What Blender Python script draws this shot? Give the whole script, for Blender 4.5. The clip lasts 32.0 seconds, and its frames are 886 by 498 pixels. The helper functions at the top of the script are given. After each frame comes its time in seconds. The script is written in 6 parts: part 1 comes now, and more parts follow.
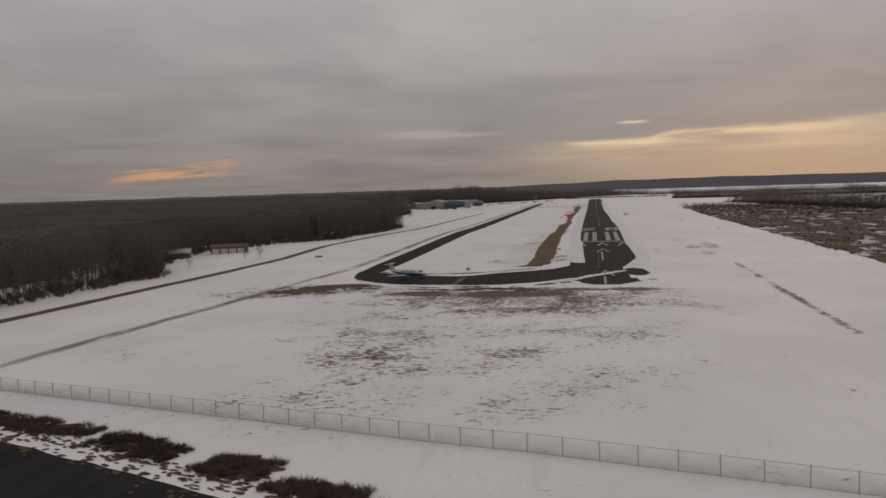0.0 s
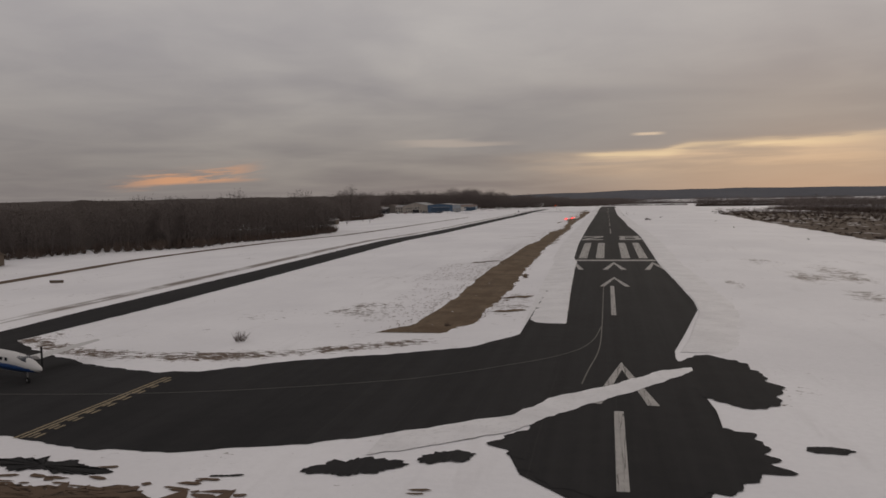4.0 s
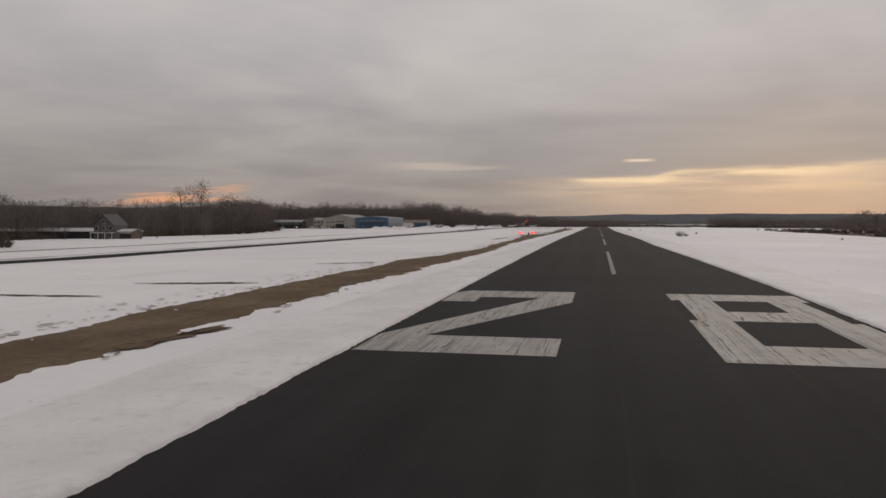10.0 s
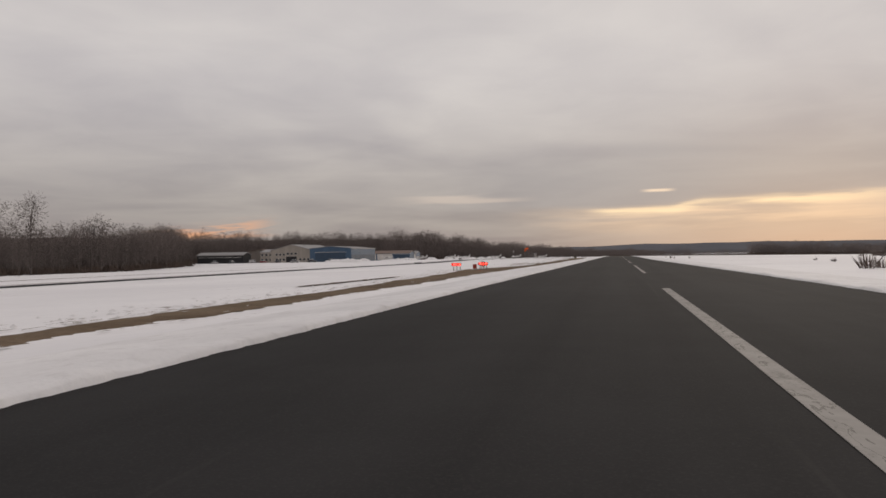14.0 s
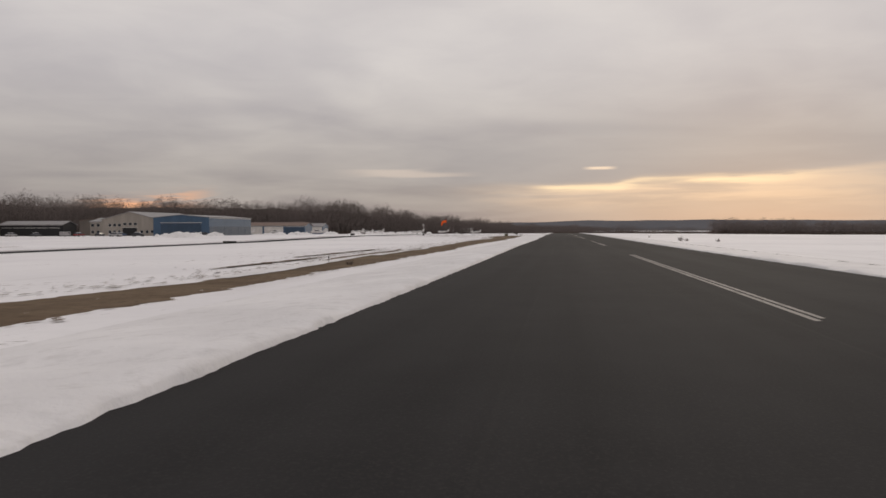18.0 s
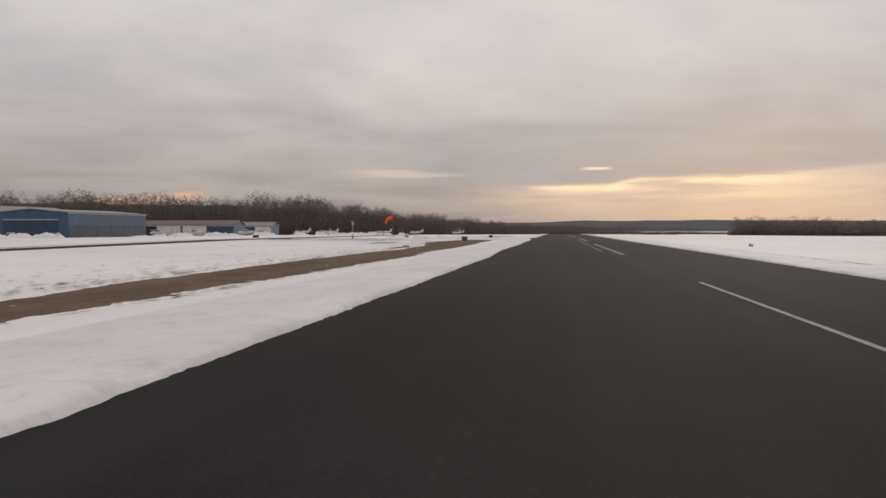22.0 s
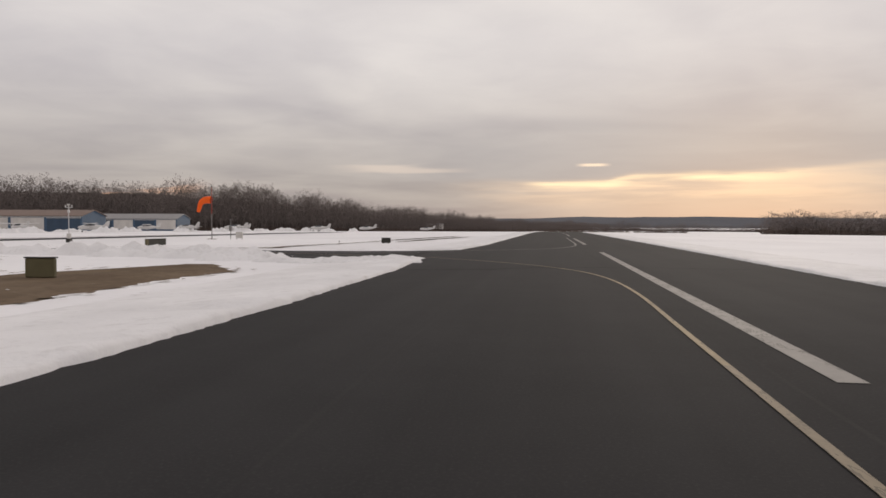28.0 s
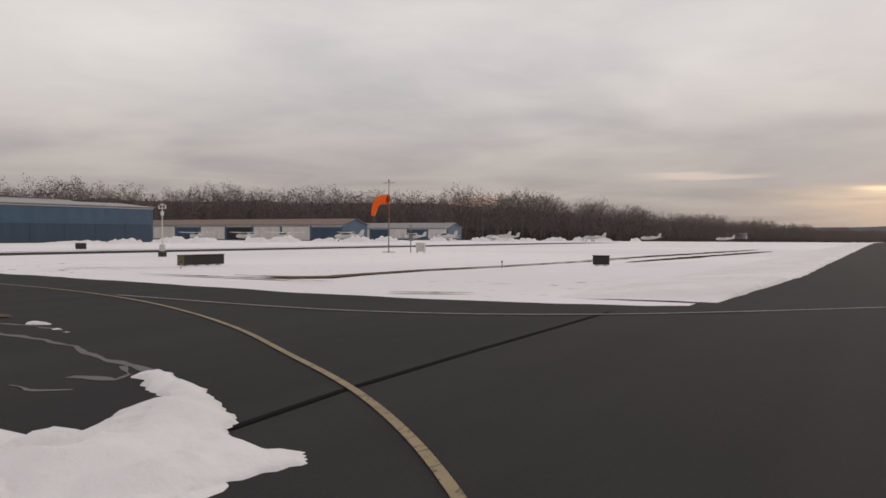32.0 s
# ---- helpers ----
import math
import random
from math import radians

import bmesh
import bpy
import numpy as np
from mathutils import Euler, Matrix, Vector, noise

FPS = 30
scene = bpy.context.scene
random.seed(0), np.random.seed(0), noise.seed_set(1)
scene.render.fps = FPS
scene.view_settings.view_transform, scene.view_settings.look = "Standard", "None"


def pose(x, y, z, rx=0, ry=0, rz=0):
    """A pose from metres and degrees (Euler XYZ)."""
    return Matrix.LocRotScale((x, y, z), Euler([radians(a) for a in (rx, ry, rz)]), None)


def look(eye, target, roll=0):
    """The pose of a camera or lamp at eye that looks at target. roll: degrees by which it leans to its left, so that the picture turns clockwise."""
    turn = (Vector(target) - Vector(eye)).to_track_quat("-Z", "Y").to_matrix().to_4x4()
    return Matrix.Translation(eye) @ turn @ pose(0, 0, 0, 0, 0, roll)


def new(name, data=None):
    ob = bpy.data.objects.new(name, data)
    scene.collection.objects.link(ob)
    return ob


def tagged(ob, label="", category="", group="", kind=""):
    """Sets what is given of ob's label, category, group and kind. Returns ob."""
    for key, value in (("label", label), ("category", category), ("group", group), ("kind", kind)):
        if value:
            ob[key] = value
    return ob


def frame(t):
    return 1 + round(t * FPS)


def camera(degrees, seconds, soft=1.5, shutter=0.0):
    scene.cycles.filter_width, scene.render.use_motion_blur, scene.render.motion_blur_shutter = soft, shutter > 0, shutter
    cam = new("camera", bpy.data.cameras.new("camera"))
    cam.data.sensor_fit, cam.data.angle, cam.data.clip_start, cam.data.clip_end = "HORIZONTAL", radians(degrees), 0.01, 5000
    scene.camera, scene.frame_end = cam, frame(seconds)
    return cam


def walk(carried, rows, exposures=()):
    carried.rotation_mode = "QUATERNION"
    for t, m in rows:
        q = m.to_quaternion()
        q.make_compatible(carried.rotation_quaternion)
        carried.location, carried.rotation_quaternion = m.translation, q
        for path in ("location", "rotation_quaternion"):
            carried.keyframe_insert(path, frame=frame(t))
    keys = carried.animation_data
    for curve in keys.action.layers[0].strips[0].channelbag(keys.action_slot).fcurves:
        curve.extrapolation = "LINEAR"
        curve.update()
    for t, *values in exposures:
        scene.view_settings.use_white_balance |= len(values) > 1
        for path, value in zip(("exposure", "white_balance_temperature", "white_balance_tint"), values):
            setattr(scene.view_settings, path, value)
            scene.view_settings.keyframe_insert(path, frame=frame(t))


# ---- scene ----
cam = camera(61.5, 32.0, soft=1.6)
# seconds, place, yaw, pitch, roll
PATH = [
    (0.0, -2.94, -292.52, 21.60, 11.35, -4.57, 1.88),
    (0.5, -2.63, -275.75, 20.38, 11.41, -4.59, 1.42),
    (1.0, -2.28, -258.93, 19.21, 11.21, -4.30, 2.02),
    (1.5, -1.96, -242.07, 18.05, 11.08, -4.34, 1.62),
    (2.0, -1.71, -225.16, 16.96, 10.92, -4.77, -0.06),
    (2.5, -1.54, -208.19, 15.93, 11.00, -4.40, -2.24),
    (3.0, -1.45, -191.23, 14.94, 11.17, -3.67, -1.60),
    (3.5, -1.29, -174.19, 13.96, 11.91, -3.79, -0.15),
    (4.0, -1.20, -157.68, 13.00, 12.38, -3.87, 1.01),
    (4.5, -0.98, -140.82, 12.08, 11.88, -3.72, 1.21),
    (6.5, -0.60, -74.15, 8.88, 10.98, -3.36, -0.75),
    (7.0, -0.79, -57.03, 8.14, 11.75, -3.30, 2.16),
    (7.5, -0.91, -40.16, 7.36, 12.13, -2.39, 5.34),
    (8.0, -0.96, -24.02, 6.54, 12.32, -1.88, 2.97),
    (8.5, -1.07, -8.96, 5.88, 12.03, -1.90, 0.88),
    (9.0, -1.21, 5.89, 5.45, 11.45, -1.74, 1.80),
    (9.5, -1.16, 21.43, 4.89, 11.63, -2.09, -0.21),
    (10.0, -1.15, 37.07, 4.32, 11.73, -2.12, 0.08),
    (10.5, -1.24, 52.43, 3.69, 11.91, -1.43, 0.06),
    (11.0, -1.37, 67.83, 3.18, 12.05, -0.26, 0.52),
    (11.5, -1.52, 82.95, 2.90, 12.12, 0.61, 1.78),
    (12.0, -1.48, 97.69, 2.74, 12.20, 0.65, 1.57),
    (12.5, -1.45, 112.18, 2.63, 12.57, -0.21, -0.19),
    (13.0, -1.49, 126.46, 2.56, 12.90, -0.71, -0.81),
    (13.5, -1.68, 140.55, 2.46, 12.98, -0.09, -0.04),
    (14.0, -1.96, 154.57, 2.38, 13.22, 0.43, 0.92),
    (14.5, -2.25, 168.56, 2.34, 11.93, 0.22, 0.69),
    (16.5, -3.62, 222.59, 2.29, 9.94, 0.02, -0.30),
    (17.0, -3.85, 235.24, 2.28, 8.97, -0.83, -0.04),
    (17.5, -4.14, 247.48, 2.25, 8.97, -1.26, -0.18),
    (18.0, -4.48, 259.30, 2.22, 8.90, -1.59, 0.11),
    (18.5, -4.68, 270.76, 2.20, 8.35, -1.39, 0.07),
    (19.0, -4.61, 282.03, 2.13, 8.27, -1.25, 0.30),
    (19.5, -4.49, 293.25, 2.11, 8.54, -1.46, 0.16),
    (20.0, -4.50, 304.38, 2.08, 8.48, -1.36, 0.09),
    (20.5, -4.55, 315.23, 2.05, 8.54, -1.41, 0.23),
    (21.0, -4.53, 325.75, 2.04, 8.59, -1.66, -0.18),
    (21.5, -4.36, 335.86, 2.01, 8.64, -1.71, 0.13),
    (22.0, -4.26, 345.71, 1.99, 8.66, -1.57, 0.05),
    (22.5, -4.38, 355.45, 1.98, 8.13, -2.11, 0.08),
    (23.0, -4.48, 364.96, 1.98, 7.92, -1.88, -0.17),
    (23.5, -4.49, 374.22, 1.96, 8.36, -2.08, -0.02),
    (24.0, -4.38, 383.17, 1.95, 8.47, -1.65, -0.19),
    (24.5, -4.27, 391.95, 1.94, 8.15, -1.86, -0.13),
    (25.0, -4.16, 400.62, 1.92, 7.81, -1.62, -0.34),
    (25.5, -3.94, 409.13, 1.90, 7.52, -1.66, 0.05),
    (26.0, -3.67, 417.56, 1.87, 7.46, -1.82, 0.00),
    (26.5, -3.35, 425.49, 1.84, 7.35, -1.71, 0.05),
    (28.5, -2.97, 451.34, 1.77, 9.35, -2.00, -0.26),
    (29.0, -3.00, 456.76, 1.74, 10.79, -2.08, -0.01),
    (29.5, -3.18, 461.68, 1.77, 11.79, -2.22, -0.18),
    (30.0, -3.43, 465.75, 1.71, 12.66, -1.90, -0.27),
    (30.5, -3.83, 469.66, 1.72, 13.99, -2.04, 0.17),
    (31.0, -4.41, 473.24, 1.67, 16.27, -1.89, 0.07),
    (31.5, -5.10, 476.04, 1.64, 21.83, -1.66, 0.01),
    (32.0, -5.89, 478.21, 1.65, 30.72, -1.26, -0.24),
]
import functools

EXPOSURES = [(0, -0.6), (1, -0.74), (3, -0.62), (7, -0.5), (10, -0.3), (13, -0.1), (17, -0.02), (22, 0.03), (26, 0.06), (29, 0.23), (30.5, 0.2), (32, 0.12)]
walk(cam, [(t, pose(x, y, z, 90 + p, r, w)) for t, x, y, z, w, p, r in PATH], EXPOSURES)


# ---- world: overcast evening sky with a bright gap low in the west ----
def node(tree, kind, inputs=None, **props):
    n = tree.nodes.new(kind)
    for k, v in props.items():
        setattr(n, k, v)
    for k, v in (inputs or {}).items():
        if isinstance(v, bpy.types.NodeSocket):
            tree.links.new(v, n.inputs[k])
        else:
            n.inputs[k].default_value = v
    return n


def math_node(tree, op, a, b=0.0, c=0.0, clamp=False):
    return node(tree, "ShaderNodeMath", {0: a, 1: b, 2: c}, operation=op, use_clamp=clamp).outputs[0]


def smooth(tree, v, a, b):
    """0 below a, 1 above b, smooth between."""
    return node(tree, "ShaderNodeMapRange", {0: v, 1: a, 2: b, 3: 0.0, 4: 1.0}, interpolation_type="SMOOTHSTEP").outputs[0]


def mix(tree, fac, a, b, how="MIX"):
    n = tree.nodes.new("ShaderNodeMix")
    n.data_type, n.blend_type = "RGBA", how
    for k, v in ((0, fac), (6, a), (7, b)):
        if isinstance(v, bpy.types.NodeSocket):
            tree.links.new(v, n.inputs[k])
        else:
            n.inputs[k].default_value = v if k == 0 else (*v, 1.0)[:4]
    return n.outputs[2]


def noise_node(tree, vector, scale, detail=4.0, rough=0.55, distort=0.0):
    return node(tree, "ShaderNodeTexNoise", {"Vector": vector, "Scale": scale, "Detail": detail, "Roughness": rough, "Distortion": distort}).outputs[0]


def make_world():
    w = bpy.data.worlds.new("overcast_evening")
    w.use_nodes = True
    t = w.node_tree
    t.nodes.clear()
    d = node(t, "ShaderNodeTexCoord").outputs["Generated"]
    sep = node(t, "ShaderNodeSeparateXYZ", {0: d})
    dx, dy, dz = sep.outputs
    up = math_node(t, "MAXIMUM", dz, 0.0)
    den = math_node(t, "ADD", up, 0.10)
    flat = node(t, "ShaderNodeCombineXYZ", {0: math_node(t, "DIVIDE", dx, den), 1: math_node(t, "DIVIDE", dy, den), 2: 0.0}).outputs[0]
    azim = math_node(t, "ARCTAN2", dx, dy)
    elev = math_node(t, "ARCSINE", dz)
    # grey deck, two scales of mottling
    big = noise_node(t, flat, 0.55, 3.0, 0.5, 0.6)
    small = noise_node(t, flat, 1.9, 5.0, 0.6, 0.4)
    low = smooth(t, elev, 0.0, 0.26)
    deck = mix(t, low, (0.345, 0.31, 0.295), (0.62, 0.58, 0.567))
    tone = math_node(t, "ADD", math_node(t, "MULTIPLY", smooth(t, big, 0.30, 0.70), 0.26), math_node(t, "MULTIPLY", smooth(t, small, 0.25, 0.75), 0.09))
    tone = math_node(t, "ADD", tone, 0.82)
    tone_c = node(t, "ShaderNodeCombineXYZ", {0: tone, 1: tone, 2: math_node(t, "ADD", math_node(t, "MULTIPLY", tone, 0.82), 0.185)}).outputs[0]
    deck = mix(t, 1.0, deck, tone_c, "MULTIPLY")
    # long streaks near the horizon
    streak_v = node(t, "ShaderNodeCombineXYZ", {0: math_node(t, "MULTIPLY", azim, 3.0), 1: math_node(t, "MULTIPLY", elev, 34.0), 2: 0.0}).outputs[0]
    streak = noise_node(t, streak_v, 1.6, 5.0, 0.55, 0.3)
    # the gap in the clouds: a bright upper rim, a peach band and a dull veil below
    inv = lambda v: math_node(t, "SUBTRACT", 1.0, v)
    mul = lambda *v: functools.reduce(lambda p, q: math_node(t, "MULTIPLY", p, q), v)
    most = lambda p, q: math_node(t, "MAXIMUM", p, q)
    near = lambda v, centre, flat_to, gone: inv(smooth(t, math_node(t, "ABSOLUTE", math_node(t, "SUBTRACT", v, centre)), flat_to, gone))
    wob = math_node(t, "MULTIPLY", math_node(t, "SUBTRACT", streak, 0.5), 0.024)
    top = math_node(t, "ADD", math_node(t, "MULTIPLY", smooth(t, azim, 0.06, 0.11), 0.0075), 0.0565)
    top = math_node(t, "ADD", top, math_node(t, "MULTIPLY", smooth(t, azim, 0.20, 0.42), 0.011))
    rel = math_node(t, "SUBTRACT", math_node(t, "ADD", elev, wob), top)
    bank = mul(smooth(t, rel, -0.004, 0.008), inv(smooth(t, elev, 0.085, 0.15)), smooth(t, azim, -0.30, -0.05), inv(smooth(t, azim, 0.5, 0.9)))
    lump = mul(near(azim, 0.10, 0.05, 0.24), near(elev, 0.108, 0.012, 0.05), smooth(t, small, 0.3, 0.7))
    sky = mix(t, math_node(t, "MULTIPLY", most(bank, lump), 0.5), deck, (0.385, 0.37, 0.378))
    side = math_node(t, "MULTIPLY", smooth(t, azim, -0.16, 0.10), inv(smooth(t, azim, 0.26, 0.75)))
    veil = mul(inv(smooth(t, elev, 0.012, 0.070)), side)
    sky = mix(t, math_node(t, "MULTIPLY", veil, 0.62), sky, (0.57, 0.455, 0.365))
    body = mul(smooth(t, elev, 0.014, 0.046), inv(smooth(t, rel, -0.004, 0.006)), smooth(t, azim, -0.17, 0.05), inv(smooth(t, azim, 0.18, 0.55)))
    body = mul(body, math_node(t, "ADD", 0.26, math_node(t, "MULTIPLY", smooth(t, streak, 0.38, 0.62), 0.48)))
    sky = mix(t, body, sky, (0.90, 0.663, 0.465))
    rim = mul(smooth(t, rel, -0.012, -0.002), inv(smooth(t, rel, -0.001, 0.003)), smooth(t, azim, -0.05, 0.0), inv(smooth(t, azim, 0.19, 0.36)))
    rim = mul(rim, math_node(t, "ADD", 0.3, math_node(t, "MULTIPLY", smooth(t, streak, 0.40, 0.60), 0.6)))
    sky = mix(t, rim, sky, (1.06, 0.82, 0.53))
    pale = mul(near(azim, -0.20, 0.03, 0.11), near(math_node(t, "ADD", elev, wob), 0.073, 0.001, 0.006))
    sky = mix(t, math_node(t, "MULTIPLY", pale, 0.34), sky, (0.84, 0.68, 0.56))
    # a small rosy cloud over the woods
    wisp = noise_node(t, node(t, "ShaderNodeCombineXYZ", {0: math_node(t, "MULTIPLY", azim, 9.0), 1: math_node(t, "MULTIPLY", math_node(t, "SUBTRACT", elev, math_node(t, "MULTIPLY", azim, 0.08)), 95.0), 2: 2.0}).outputs[0], 1.3, 4.0, 0.6, 0.4)
    rose_a = math_node(t, "SUBTRACT", 1.0, smooth(t, math_node(t, "ABSOLUTE", math_node(t, "ADD", azim, 0.545)), 0.02, 0.11))
    rose_e = math_node(t, "SUBTRACT", 1.0, smooth(t, math_node(t, "ABSOLUTE", math_node(t, "SUBTRACT", math_node(t, "ADD", elev, math_node(t, "MULTIPLY", wob, 1.6)), math_node(t, "ADD", 0.0875, math_node(t, "MULTIPLY", azim, 0.10)))), 0.003, 0.016))
    rose = math_node(t, "MULTIPLY", math_node(t, "MULTIPLY", rose_a, rose_e), math_node(t, "ADD", 0.08, math_node(t, "MULTIPLY", smooth(t, wisp, 0.42, 0.58), 0.9)))
    sky = mix(t, rose, sky, (0.86, 0.45, 0.26))
    # a thin bright sliver above the gap
    sl_a = math_node(t, "SUBTRACT", 1.0, smooth(t, math_node(t, "ABSOLUTE", math_node(t, "SUBTRACT", azim, 0.052)), 0.006, 0.026))
    sl_e = math_node(t, "SUBTRACT", 1.0, smooth(t, math_node(t, "ABSOLUTE", math_node(t, "SUBTRACT", elev, 0.0785)), 0.0006, 0.0028))
    sky = mix(t, math_node(t, "MULTIPLY", math_node(t, "MULTIPLY", sl_a, sl_e), 0.8), sky, (1.0, 0.78, 0.58))
    # thin share of clear-sky light behind the deck
    clear = node(t, "ShaderNodeTexSky", sky_type="NISHITA", sun_disc=False, sun_elevation=radians(4), sun_rotation=radians(15)).outputs[0]
    bg1 = node(t, "ShaderNodeBackground", {0: sky, 1: 1.0})
    bg2 = node(t, "ShaderNodeBackground", {0: clear, 1: 0.004})
    add = node(t, "ShaderNodeAddShader", {0: bg1.outputs[0], 1: bg2.outputs[0]})
    out = node(t, "ShaderNodeOutputWorld", {0: add.outputs[0]})
    scene.world = w


make_world()
sun = new("sun", bpy.data.lights.new("sun", "SUN"))
sun.data.energy, sun.data.angle, sun.data.color = 0.5, radians(20), (1.0, 0.86, 0.70)
sun.matrix_world = look((0, 0, 50), (-20, -75, 35))


# ---- materials ----
def material(name):
    m = bpy.data.materials.new(name)
    m.use_nodes = True
    t = m.node_tree
    return m, t, t.nodes["Principled BSDF"]


def world_pos(t):
    return node(t, "ShaderNodeNewGeometry").outputs["Position"]


def stretch(t, v, sx, sy, sz):
    return node(t, "ShaderNodeVectorMath", {0: v, 1: (sx, sy, sz)}, operation="MULTIPLY").outputs[0]


def bump(t, b, height, strength, distance):
    t.links.new(node(t, "ShaderNodeBump", {"Height": height, "Strength": strength, "Distance": distance}).outputs[0], b.inputs["Normal"])


def plain(name, color, rough=0.6, metal=0.0, grain=0.12, scale=3.0, spec=0.3, bump_mm=0.0):
    """Paint, plastic, metal or wood with a soft mottling at two scales."""
    m, t, b = material(name)
    v = node(t, "ShaderNodeTexCoord").outputs["Object"]
    a, c = noise_node(t, v, scale, 4.0), noise_node(t, v, scale * 9, 3.0)
    k = math_node(t, "ADD", math_node(t, "MULTIPLY", a, grain * 1.6), math_node(t, "MULTIPLY", c, grain * 0.7))
    k = math_node(t, "ADD", k, 1 - grain * 1.15)
    kc = node(t, "ShaderNodeCombineXYZ", {0: k, 1: k, 2: k}).outputs[0]
    t.links.new(mix(t, 1.0, color, kc, "MULTIPLY"), b.inputs["Base Color"])
    b.inputs["Roughness"].default_value, b.inputs["Metallic"].default_value = rough, metal
    b.inputs["Specular IOR Level"].default_value = spec
    if bump_mm:
        bump(t, b, c, 0.6, bump_mm / 1000)
    return m


def snow_material():
    m, t, b = material("snow_with_dead_grass")
    p = world_pos(t)
    sep = node(t, "ShaderNodeSeparateXYZ", {0: p})
    x, y, _ = sep.outputs
    big = noise_node(t, p, 0.035, 4.0, 0.6)
    mid = noise_node(t, p, 0.22, 4.0, 0.6)
    fine = noise_node(t, p, 1.7, 5.0, 0.65)
    tuft = noise_node(t, stretch(t, p, 0.8, 1.6, 1.0), 1.2, 5.0, 0.7, 0.6)
    clump = noise_node(t, p, 0.075, 3.0, 0.6)
    grain = noise_node(t, p, 9.0, 3.0, 0.6)
    white = mix(t, smooth(t, big, 0.3, 0.7), (0.80, 0.785, 0.80), (0.90, 0.885, 0.895))
    white = mix(t, math_node(t, "MULTIPLY", smooth(t, fine, 0.35, 0.75), 0.18), white, (0.68, 0.66, 0.67))
    inv = lambda v: math_node(t, "SUBTRACT", 1.0, v)
    mul = lambda *v: functools.reduce(lambda q, r: math_node(t, "MULTIPLY", q, r), v)
    most = lambda *v: functools.reduce(lambda q, r: math_node(t, "MAXIMUM", q, r), v)
    plus = lambda *v: functools.reduce(lambda q, r: math_node(t, "ADD", q, r), v)
    def oval(cx, cy, rx, ry):
        u = math_node(t, "DIVIDE", math_node(t, "SUBTRACT", x, cx), rx)
        w = math_node(t, "DIVIDE", math_node(t, "SUBTRACT", y, cy), ry)
        return inv(smooth(t, plus(mul(u, u), mul(w, w)), 0.05, 1.5))
    def beside(v, centre, inner, outer):
        return inv(smooth(t, math_node(t, "ABSOLUTE", math_node(t, "SUBTRACT", v, centre)), inner, outer))
    # thin snow over rough grass before the runway's end
    wide = mul(smooth(t, x, -75.0, -45.0), inv(smooth(t, x, 6.0, 40.0)))
    rough_zone = mul(inv(smooth(t, y, -160.0, -122.0)), smooth(t, y, -232.0, -205.0), smooth(t, x, -58.0, -36.0), inv(smooth(t, x, -4.0, 16.0)))
    near_pad = mul(smooth(t, y, -168.0, -146.0), inv(smooth(t, y, -132.0, -126.5)), wide)
    muddy = most(oval(-71, -132, 15, 8), oval(-24, -136, 11, 5), oval(-14, -135, 9, 6), oval(-40, -134, 9, 4), oval(-6, -131.5, 7, 3), oval(6, -131, 8, 3))
    # trodden verge above the connecting taxiway, and marks on the field
    verge_y = math_node(t, "SUBTRACT", mul(math_node(t, "POWER", math_node(t, "ABSOLUTE", math_node(t, "ADD", x, 42.0)), 2.0), 0.016), 97.0)
    verge = mul(beside(math_node(t, "SUBTRACT", y, verge_y), 0.0, 0.6, 3.4), smooth(t, x, -66.0, -56.0), inv(smooth(t, x, -22.0, -13.0)))
    field = most(oval(28, -5, 4, 10), oval(30, -32, 3.5, 13), oval(31.5, -56, 3, 10), oval(17, -44, 1.6, 7), oval(36, -28, 4, 18), oval(-13.2, -62, 3.2, 11), oval(-30.5, -70, 5, 10))
    edge_line = mul(beside(x, 34.3, 0.25, 1.5), smooth(t, y, -190.0, -170.0), inv(smooth(t, y, -85.0, -70.0)))
    amount = plus(mul(rough_zone, 0.085), mul(near_pad, 0.085), mul(muddy, 0.125), mul(verge, 0.14), mul(field, 0.10), mul(edge_line, 0.13))
    edge = plus(mul(tuft, 0.62), mul(mid, 0.18), amount, mul(clump, 0.34))
    # churned wheel track beside the long taxiway
    bend = mul(math_node(t, "MAXIMUM", math_node(t, "SUBTRACT", -75.0, y), 0.0), 0.10)
    off = math_node(t, "ABSOLUTE", plus(x, 74.6, bend))
    rut = mul(inv(smooth(t, off, 0.5, 2.3)), smooth(t, y, -225.0, -185.0))
    lane = noise_node(t, stretch(t, p, 1.0, 0.05, 1.0), 0.9, 4.0, 0.6)
    soil = mul(rut, smooth(t, plus(mul(lane, 0.7), mul(mid, 0.3)), 0.38, 0.54))
    bare = most(smooth(t, edge, 0.675, 0.745), mul(soil, 0.85))
    earth = mix(t, fine, (0.075, 0.052, 0.037), (0.18, 0.128, 0.092))
    streaky = noise_node(t, stretch(t, p, 0.45, 0.05, 1.0), 1.0, 4.0, 0.6, 0.4)
    white = mix(t, mul(smooth(t, streaky, 0.56, 0.74), 0.2), white, (0.60, 0.575, 0.57))
    col = mix(t, bare, white, earth)
    t.links.new(col, b.inputs["Base Color"])
    b.inputs["Roughness"].default_value, b.inputs["Specular IOR Level"].default_value = 0.75, 0.15
    h = math_node(t, "ADD", math_node(t, "MULTIPLY", fine, 0.6), math_node(t, "MULTIPLY", grain, 0.15))
    bump(t, b, math_node(t, "ADD", h, math_node(t, "MULTIPLY", mid, 1.2)), 0.5, 0.12)
    return m


